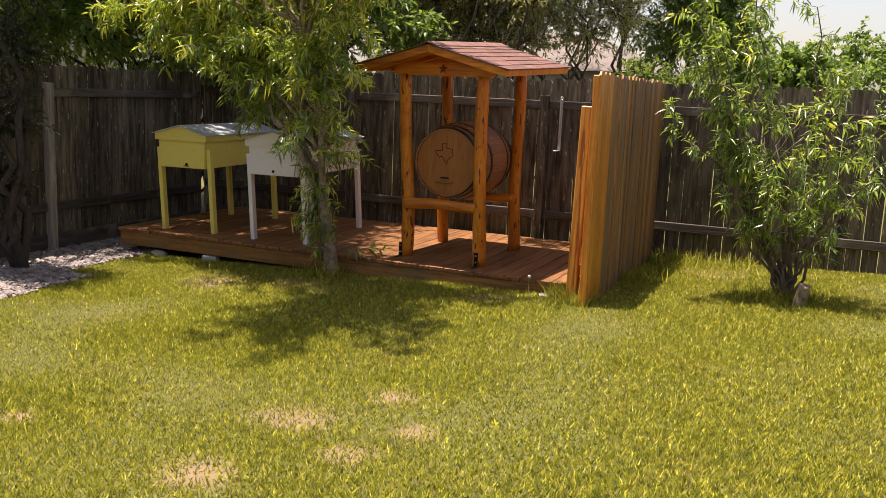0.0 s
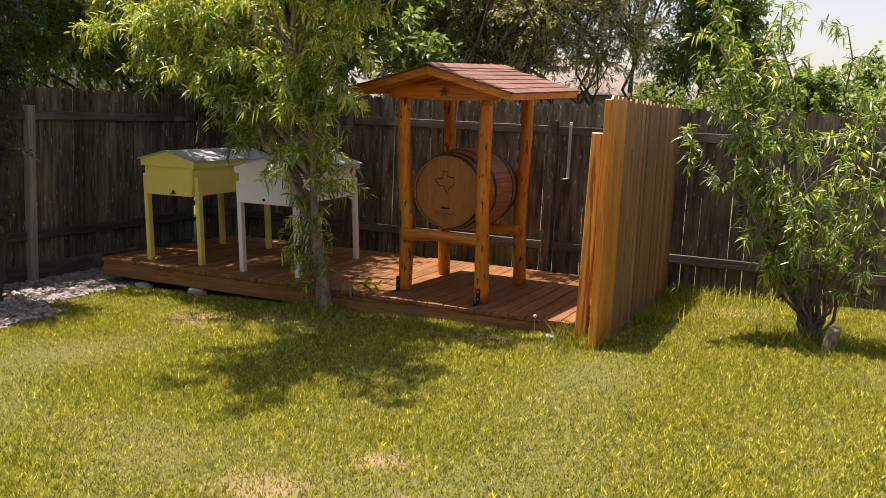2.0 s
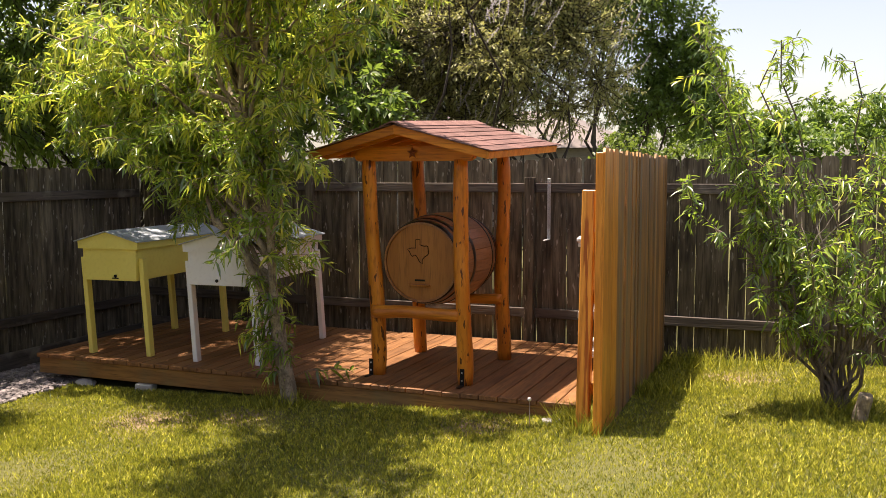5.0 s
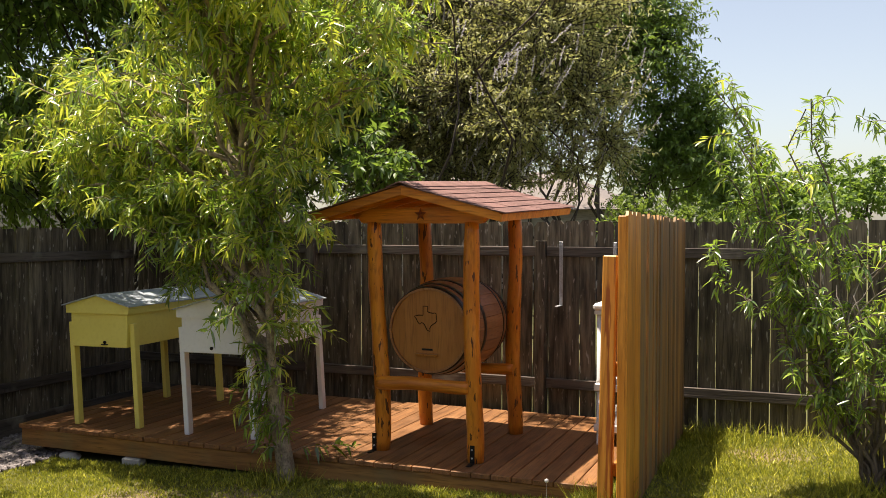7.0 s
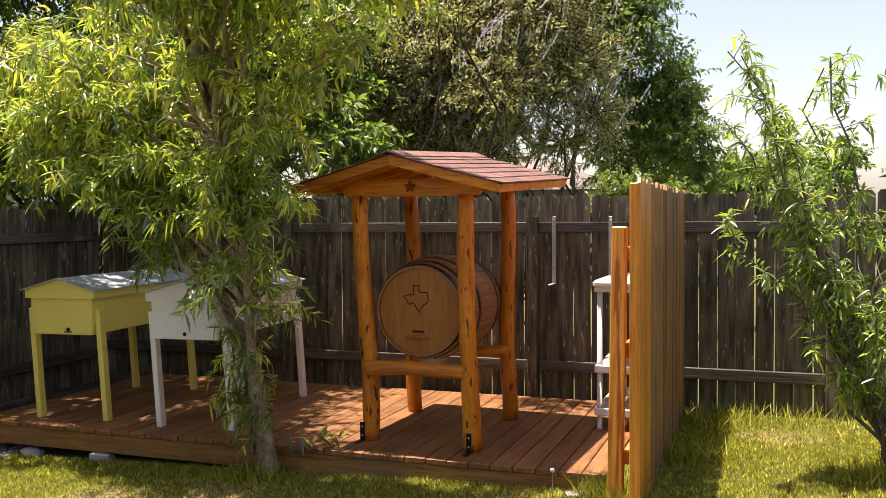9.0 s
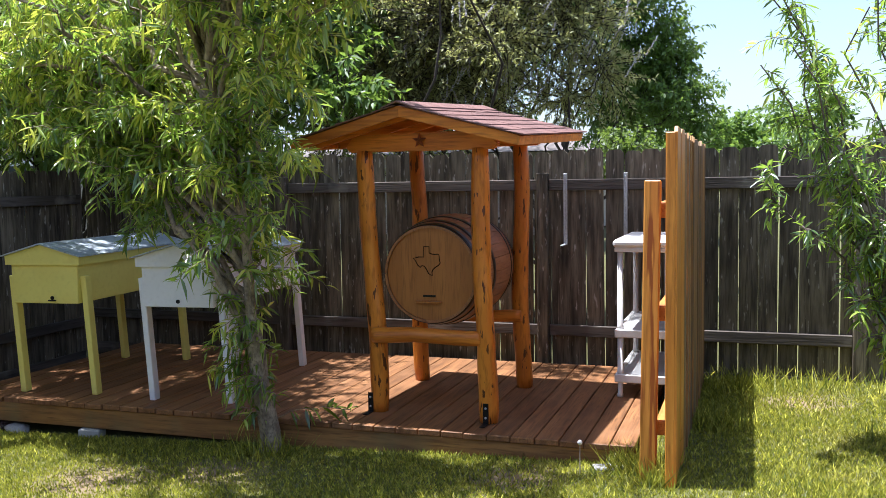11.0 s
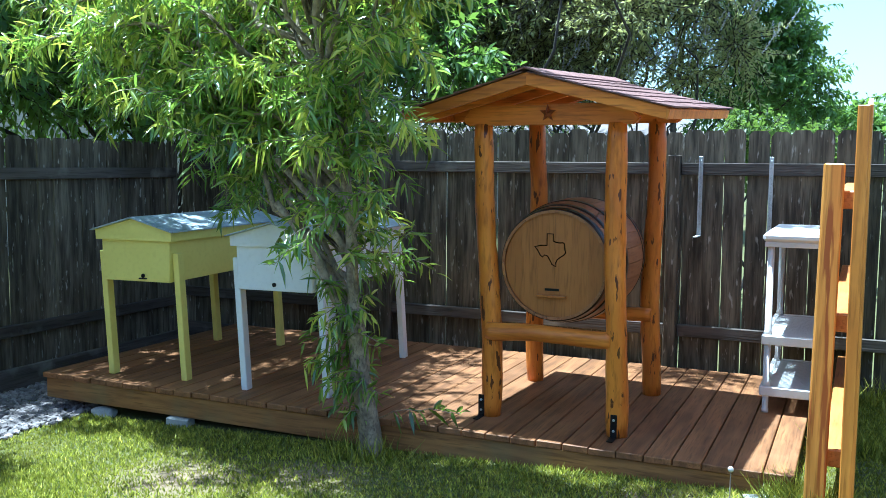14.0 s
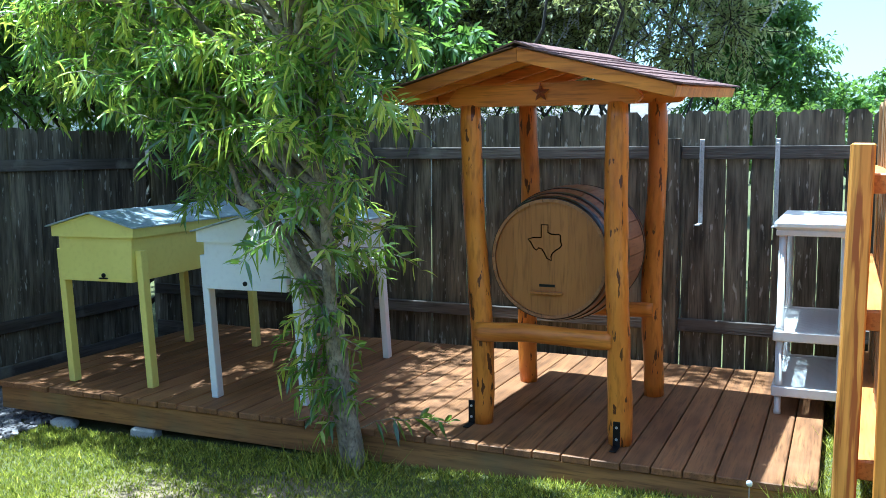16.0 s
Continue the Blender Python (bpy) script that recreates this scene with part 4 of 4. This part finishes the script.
def build_big_peach():
    p = Plant(101)
    rng = p.rng
    base, fork = Vector((-4.27, 7.265, ground_z(-4.3, 7.2) - 0.03)), Vector((-4.32, 7.16, 0.8))
    p.tube([base + Vector((0.01, 0, -0.03)), base + Vector((0.005, 0, 0.05)), base + Vector((0, 0, 0.12)), base.lerp(fork, 0.3) + Vector((0.012, 0, 0)), base.lerp(fork, 0.55) + Vector((-0.004, 0, 0)),
            base.lerp(fork, 0.8) + Vector((0.01, 0, 0)), fork], 0.074, 0.052, 14)
    # a root flare, and a second thick limb that leaves low towards the white hive
    for a in range(5):
        d = Vector((math.cos(a * 1.3 + 0.4), math.sin(a * 1.3 + 0.4), 0))
        p.tube([base + d * 0.025 + Vector((0, 0, 0.14)), base + d * 0.05 + Vector((0, 0, 0.05)), base + d * 0.085 + Vector((0, 0, 0.0))], 0.036, 0.016, 9)
    p.tube(p.curve(fork + Vector((0.02, 0, -0.12)), Vector((-4.72, 7.0, 1.42)), 7, 0.0, 0.1, 0.05), 0.03, 0.02, 9)
    # leading stem, then limbs that leave it at several heights, leaning towards the lawn
    lead = [fork + Vector((0.0, 0.01, -0.15)), Vector((-4.3, 7.1, 1.3)), Vector((-4.33, 7.05, 1.75)), Vector((-4.42, 6.95, 2.25)), Vector((-4.4, 6.75, 3.0)), Vector((-4.3, 6.5, 3.9))]
    peach_limb(p, lead, 0.038, 0.008, 32, 0.34, 0.0125, 0.18, 0.07, 0.108, 0.02, 3)
    # high forward limbs are out of view, placed to cast shade on the lawn
    limbs = [(1, (-6.0, 7.0, 2.45)), (1, (-6.7, 7.15, 2.4)), (0, (-5.6, 7.05, 2.15)), (1, (-6.3, 7.2, 2.1)), (3, (-3.3, 7.0, 3.1)), (3, (-2.95, 6.9, 3.4)), (2, (-3.5, 7.05, 2.85)), (3, (-3.0, 7.2, 3.05)), (3, (-2.7, 7.0, 3.7)), (2, (-3.25, 7.3, 3.3)), 
             (1, (-5.6, 7.7, 2.7)), (2, (-6.2, 7.9, 3.1)), (2, (-7.0, 7.8, 3.2)), (1, (-7.1, 7.5, 2.7)), (2, (-6.6, 8.2, 3.6)), (1, (-5.0, 7.6, 2.5)), (2, (-5.6, 8.2, 3.5)), (0, (-5.9, 7.8, 2.05)),
             (3, (-4.3, 6.3, 3.3)), (3, (-3.7, 6.5, 3.2)), (2, (-4.9, 6.5, 2.9)), (2, (-5.5, 6.8, 2.9)), (1, (-3.9, 6.7, 2.5)), (2, (-3.7, 6.8, 2.75)), (0, (-6.2, 7.5, 2.25)), (0, (-6.8, 7.6, 2.5)), (1, (-6.8, 7.7, 2.8)), (0, (-4.1, 6.85, 1.5)), (1, (-4.45, 6.75, 1.75)), (1, (-4.2, 6.75, 2.05)),
             (0, (-6.35, 7.3, 2.45)), (0, (-5.5, 7.2, 1.95)), (0, (-5.1, 6.9, 2.4)), (1, (-6.1, 7.1, 3.0)), (1, (-4.05, 6.8, 2.3)), (1, (-4.75, 6.85, 1.9)),
             (2, (-3.35, 6.9, 2.8)), (2, (-3.5, 6.2, 3.3)), (3, (-3.6, 5.8, 3.9)), (3, (-3.9, 5.5, 3.9)), (3, (-4.3, 5.0, 4.2)), (3, (-4.1, 5.3, 3.6)), (3, (-3.2, 5.4, 3.9)), 
             (1, (-4.12, 7.0, 1.85)), (1, (-5.5, 7.5, 2.3)), (1, (-5.3, 6.9, 2.2)), (1, (-6.6, 7.2, 2.6)), (2, (-5.9, 7.1, 2.7)), (2, (-5.2, 7.3, 3.0)), (3, (-3.3, 5.0, 4.0)), (3, (-3.9, 4.55, 3.8)), (2, (-3.2, 5.6, 3.5)), (0, (-4.5, 7.35, 1.4)), (3, (-3.35, 6.9, 3.7)), (3, (-3.1, 6.6, 4.0)), (3, (-3.6, 6.7, 3.4)), (3, (-3.0, 6.9, 4.2)), (1, (-5.7, 6.3, 2.8)),
             (0, (-6.3, 7.4, 2.6)), (1, (-6.1, 7.7, 3.0)), (0, (-5.6, 7.3, 2.6)), (1, (-5.2, 7.2, 2.75)), (3, (-4.1, 4.9, 3.7)), (3, (-4.6, 5.2, 4.0)), (2, (-3.8, 5.4, 3.5)), (3, (-4.6, 4.7, 3.8))]
    for k, tip in limbs:
        tip = Vector(tip)
        s = lead[k].lerp(lead[k + 1], rng.random() * 0.8)
        ln = (tip - s).length
        pts = p.curve(s, tip, 9, 0.0, 0.22, 0.14)
        peach_limb(p, pts, 0.013 if tip.x > -3.1 else 0.024 if ln > 1.4 else 0.016, 0.005, int(4 + ln * (4.8 if tip.y < 6.0 else 1.7 if tip.z > 2.9 else 3.2)), 0.44, 0.0118, 0.18, 0.25, 0.105, 0.02, 3)
    # shoots low on the trunk
    for k in range(30):
        a = base.lerp(fork, rng.uniform(0.3, 1.1))
        d = Vector((rng.gauss(-0.4, 1), rng.gauss(-0.1, 1), rng.uniform(-0.2, 0.6))).normalized()
        tp = p.curve(a, a + d * rng.uniform(0.14, 0.32), 4, 0.3, 0.2)
        p.tube(tp, 0.004, 0.0015, 4)
        p.spray(tp, 0.012, 0.1, 0.02, 0.5)
    # a long low shoot over the deck edge
    tp = p.curve(base + Vector((0, 0, 0.2)), Vector((-3.72, 7.3, 0.3)), 7, 0.05, 0.3, 0.06)
    p.tube(tp, 0.004, 0.002, 4)
    p.spray(tp[2:], 0.018, 0.12, 0.03, 0.1)
    p.finish("peach_tree", "large leafy peach tree with long drooping bright green leaves", "tree", M_BARK, M_PEACH, 1, "peach trees", fresh=M_PEACH_NEW_LIT)


def build_small_peach():
    p = Plant(202)
    p.new_lit_rate = 0.28
    base = Vector((-0.33, 8.05, ground_z(-0.3, 8) - 0.02))
    tips = [(-1.2, 7.7, 2.4), (-1.35, 7.8, 2.3), (-0.75, 7.8, 2.65), (-1.33, 7.8, 2.72), (-1.0, 7.7, 1.7), (-1.25, 7.75, 2.68), (-1.05, 7.9, 2.3), (-0.78, 7.9, 2.6), (-0.3, 7.9, 2.5), (-0.95, 7.7, 1.95), (-0.05, 7.6, 1.6), (0.0, 7.8, 2.0), (0.25, 7.7, 1.75), (-1.3, 7.6, 1.75), (0.35, 8.0, 2.2), (-0.55, 7.5, 1.3), (0.3, 7.5, 1.35), (-0.9, 7.9, 1.6), (-0.2, 8.2, 1.9)]
    for tip in tips:
        tip = Vector(tip)
        s = base + Vector((p.rng.uniform(-0.05, 0.05), p.rng.uniform(-0.04, 0.04), 0))
        pts = p.curve(s, tip, 9, 0.0, 0.2, 0.02)
        peach_limb(p, pts, 0.0145, 0.004, int(5 + (tip - s).length * 3), 0.25, 0.0135, 0.35, 0.32, 0.09, 0.018, 3)
    for k in range(7):
        tp = p.curve(base + Vector((0, 0, 0.3 + 0.1 * k)), base + Vector((p.rng.uniform(-0.25, 0.25), p.rng.uniform(-0.25, 0.1), 0.35 + 0.12 * k)), 3, 0.2, 0.2)
        p.spray(tp, 0.03, 0.1, 0.024, 0.4)
    p.finish("peach_tree", "young many-stemmed peach tree with yellow-green leaves beside the fence", "tree", M_BARK_YOUNG, M_PEACH, 2, "peach trees", fresh=M_PEACH_NEW_LIT)
    q = Plant(203)
    for k in range(5):
        a = Vector((-0.55, 7.78, 1.15))
        pts = q.curve(a, a + Vector((q.rng.uniform(-0.35, 0.3), q.rng.uniform(-0.15, 0.1), q.rng.uniform(0.3, 0.6))), 5, 0, 0.3)
        q.tube(pts, 0.006, 0.002, 5)
    me = q.wood_mesh(M_TWIG_PALE)
    tagged(new("dead_twigs", me), "bare pale dead twigs among the peach branches", "twig")


def blob_tree(name, label, seed, base, stems, clumps, n_leaf, ln, wd, bark, leaf, droop=0.2, stem_r=0.05, category="tree", flowers=0):
    """Trunk or stems up to clumps given as (centre, radius); twigs and leaves fill each clump unevenly."""
    p = Plant(seed)
    rng = p.rng
    base = Vector(base)
    total = sum(r ** 2 for _, r in clumps)
    for c, r in clumps:
        c = Vector(c)
        s = base + Vector((rng.uniform(-stems, stems), rng.uniform(-stems, stems) * 0.5, 0))
        pts = p.curve(s, c, 8, 0, 0.35, 0.04)
        p.tube(pts, stem_r, stem_r * 0.25, 6)
        m = int(n_leaf * r * r / total)
        twigs = max(8, m // 26)
        for _ in range(twigs):
            d = Vector((rng.gauss(0, 1), rng.gauss(0, 1), rng.gauss(0.1, 0.8))).normalized()
            a = c + d * r * rng.uniform(0.0, 0.55)
            tip = c + d * r * rng.uniform(0.75, 1.18) + Vector((rng.gauss(0, 1), rng.gauss(0, 1), rng.gauss(0, 1))) * r * 0.12
            tp = p.curve(a, tip, 3, 0.08, 0.3)
            p.tube(tp, 0.008, 0.003, 3)
            p.spray(tp, (tip - a).length / 26, ln, wd, droop, 1.0, 0.05)
    root = p.finish(name, label, category, bark, leaf, seed, "", True)
    if flowers:
        q = Plant(seed + 1)
        for _ in range(flowers):
            c, r = rng.choice([k for k in clumps if k[0][1] > 11])
            d = Vector((rng.gauss(0, 1), rng.gauss(-0.5, 0.8), rng.gauss(0.6, 0.6))).normalized()
            a = Vector(c) + d * r * rng.uniform(0.85, 1.1)
            b = a + Vector((rng.gauss(0.07, 0.06), rng.gauss(0, 0.05), rng.uniform(0.12, 0.26)))
            q.spray([a, b], 0.0055, 0.022, 0.016, 0.0, 0.6, 0.0)
        part("bloom", q.leaf_mesh(M_FLOWER, seed, simple=True), None, root, "faded lilac flower spikes")
    return root


build_big_peach()
build_small_peach()
stump = part("tree_stump", log(bmesh.new(), (-0.2, 7.78, -0.02), (-0.16, 7.74, ground_z(-0.2, 7.7) + 0.17), 0.05, random.Random(5), 0.01, 12, 10), M_BARK, None, "", True)
tagged(stump, "short grey cut stump at the foot of the young tree", "stump")

# neighbour's shrub behind the back fence: many dark stems, grey-green leaves, flower spikes
blob_tree("vitex_shrub", "tall many-stemmed grey-green flowering shrub behind the fence", 301, (-4.2, 12.6, 0.0), 1.3,
          [((-5.6, 12.3, 3.7), 1.15), ((-4.6, 12.0, 3.5), 1.0), ((-4.9, 12.6, 4.7), 1.1), ((-3.8, 12.2, 4.2), 1.05), ((-3.3, 12.3, 3.4), 0.75), ((-3.0, 12.4, 2.85), 0.5), ((-3.4, 12.8, 4.9), 0.8), ((-6.5, 12.6, 4.4), 1.2),
           ((-5.6, 12.8, 5.6), 1.1), ((-4.3, 12.8, 5.8), 1.0), ((-6.6, 12.3, 3.2), 1.0), ((-5.5, 12.2, 2.9), 0.8), ((-4.3, 12.3, 3.0), 0.7), ((-3.9, 11.6, 3.1), 0.6), ((-4.9, 12.2, 2.5), 0.7), ((-6.0, 12.3, 2.3), 0.8), ((-4.2, 12.1, 2.45), 0.5), ((-3.4, 12.4, 2.55), 0.45), ((-5.2, 12.6, 3.3), 0.8),
           # two unseen clumps above the deck, added to dapple its back strip
           ((-3.75, 9.2, 4.8), 0.45), ((-2.9, 9.2, 4.8), 0.45)],
          115000, 0.07, 0.02, M_BARK_DARK, M_VITEX, 0.1, 0.022, "shrub", 480)
# large green tree farther back
blob_tree("shade_tree", "dense deep green tree in the neighbouring yard", 302, (-6.3, 25.3, 0.0), 0.3,
          [((-5.7, 24.6, 6.4), 2.27), ((-4.7, 25.0, 6.8), 1.42), ((-7.4, 25.3, 8.4), 2.84), ((-5.6, 25.4, 9.2), 2.27), ((-4.1, 25.7, 5.1), 1.42), ((-3.9, 25.4, 4.0), 1.14), ((-3.1, 24.9, 3.4), 1.06), ((-3.3, 25.2, 4.5), 0.85), ((-2.6, 24.9, 2.4), 0.85), ((-8.7, 25.4, 5.5), 2.56), ((-4.6, 26.0, 3.5), 1.56),
           ((-10.8, 26.0, 5.7), 2.84), ((-12.9, 26.0, 7.1), 3.12), ((-10.8, 26.0, 8.9), 2.84)],
          115000, 0.16, 0.06, M_BARK_DARK, M_DEEP, 0.25, 0.06)
blob_tree("hedge_shrub", "bright green shrub behind the back fence", 303, (-2.6, 14.5, 0.0), 0.6,
          [((-3.0, 14.5, 1.9), 0.5), ((-2.35, 14.6, 1.85), 0.4), ((-1.9, 15.5, 1.65), 0.4)], 5000, 0.09, 0.04, M_BARK_DARK, M_FRESH, 0.1, 0.03, "shrub")
# overhanging shade tree in the corner, behind the side fence
blob_tree("corner_tree", "large dark leafy tree overhanging the fence corner", 304, (-9.0, 10.8, 0.0), 0.3,
          # clumps high above the deck are unseen, added to shade the hives
          [((-9.5, 12.5, 3.2), 1.6), ((-8.0, 12.8, 4.2), 1.5), ((-10.5, 10.5, 3.0), 1.6), ((-10.5, 8.5, 2.8), 1.4), ((-10.2, 6.8, 2.9), 1.4), ((-8.6, 10.0, 4.6), 1.5), ((-8.0, 9.8, 4.9), 1.2), ((-6.9, 10.4, 5.2), 1.1), ((-8.0, 8.2, 4.6), 1.4), ((-9.6, 9.0, 4.4), 1.6), ((-8.3, 8.0, 5.4), 1.1), ((-8.8, 11.2, 3.2), 1.3), ((-7.3, 11.2, 3.4), 1.2), ((-9.2, 7.0, 4.2), 1.5), ((-6.1, 11.2, 3.6), 1.1), ((-9.0, 9.2, 2.7), 1.0), ((-8.7, 5.6, 4.0), 1.3), ((-6.5, 9.2, 5.1), 1.1), ((-6.6, 8.6, 5.5), 1.2), ((-6.0, 7.6, 5.7), 0.9), ((-8.3, 9.9, 2.4), 0.8), ((-7.2, 10.2, 2.45), 0.75), ((-6.2, 10.4, 2.5), 0.75), ((-5.3, 10.6, 2.6), 0.7), ((-8.5, 8.2, 2.4), 0.8), ((-8.5, 6.6, 2.4), 0.8), ((-7.3, 9.3, 2.1), 0.5)],
          95000, 0.12, 0.05, M_BARK_DARK, M_DEEP, 0.3, 0.03)
# dark evergreen close to the side fence
blob_tree("juniper", "dark ragged evergreen growing from the gravel by the fence", 305, (-7.05, 6.2, -0.15), 0.06,
          [((-7.1, 6.1, 0.7), 0.3), ((-7.1, 6.0, 1.3), 0.42), ((-7.0, 6.0, 1.9), 0.45), ((-6.9, 6.0, 2.6), 0.5), ((-6.9, 5.9, 3.3), 0.5)], 12000, 0.06, 0.014, M_BARK_DARK, M_JUNIPER, 0.3, 0.05)
# far trees along the horizon
far_rng = random.Random(77)
for k, (x, y, h) in enumerate(((-1.3, 45, 5.0), (-3.6, 47, 4.4), (1.2, 54, 6.0), (6.5, 50, 4.6), (10.5, 52, 5.6), (-6.0, 52, 5.6), (14, 55, 6), (4.6, 34, 2.3), (6.8, 36, 2.2))):
    blob_tree("far_tree", "distant round-topped green tree", 400 + k, (x, y, 0), 0.3,
              [((x + far_rng.uniform(-1.6, 1.6), y + far_rng.uniform(-1, 1), h * far_rng.uniform(0.45, 0.85)), far_rng.uniform(1.0, 1.6) * min(1.0, h / 4.5)) for _ in range(6)],
              3500, 0.3, 0.16, M_BARK_DARK, M_DEEP, 0.1, 0.12)


# ---- houses beyond the fences ----
def build_house(label, at, turn, w, d, eave, ridge, chimney, windows=2, hip=0.0):
    root = thing("house", label, "house", at=at, turn=turn)
    bm = bmesh.new()
    prism(bm, [(-w / 2, 0), (w / 2, 0), (w / 2, eave - 0.01), (0, (eave - 0.005) if hip else ridge - 0.1), (-w / 2, eave - 0.01)], 0, d)
    part("wall", bm, M_FAR_WALL, root)
    bm = bmesh.new()
    if hip:
        cs = [bm.verts.new(c) for c in ((-w / 2 - 0.4, -0.4, eave), (w / 2 + 0.4, -0.4, eave), (w / 2 + 0.4, d + 0.4, eave), (-w / 2 - 0.4, d + 0.4, eave), (0, hip, ridge), (0, d - hip, ridge))]
        for f in ((0, 1, 4), (1, 2, 5, 4), (2, 3, 5), (3, 0, 4, 5), (3, 2, 1, 0)):
            bm.faces.new([cs[k] for k in f])
    for s in () if hip else (-1, 1):
        prism(bm, [(0, ridge), (s * (w / 2 + 0.4), eave - 0.13), (s * (w / 2 + 0.4), eave - 0.0), (0, ridge + 0.13)], -0.4, d + 0.4)
    roof = part("roof", bm, M_FAR_ROOF, root)
    if chimney:
        part("chimney", one_box(chimney - 0.25, chimney + 0.25, d * 0.9, d * 0.9 + 0.4, eave, ridge + 1.0, 0.02), M_FAR_WALL, roof)
    for k in range(windows):
        x = -w / 4 + k * w / 2
        f = part("window", one_box(x - 0.5, x + 0.5, -0.06, 0.02, 1.0, 2.1, 0.01), M_WHITE, root)
        part("pane", one_box(x - 0.42, x + 0.42, -0.08, -0.062, 1.08, 2.02, 0.0), M_FAR_GLASS, f)
    return root


build_house("pale single-storey house with a light shingle roof behind the shrub", (-6.3, 32.5, 0), 90, 7.8, 9.0, 2.45, 3.85, 0, hip=2.6)
build_house("distant pale house with a hipped grey roof and chimney", (12.6, 44.0, 0), 90, 7.0, 9.0, 3.3, 5.2, 0.4, hip=3.0)
build_house("grey-roofed house beyond the side fence", (-15.0, 14.0, 0), 30, 8.0, 8.0, 2.5, 4.2, 0)
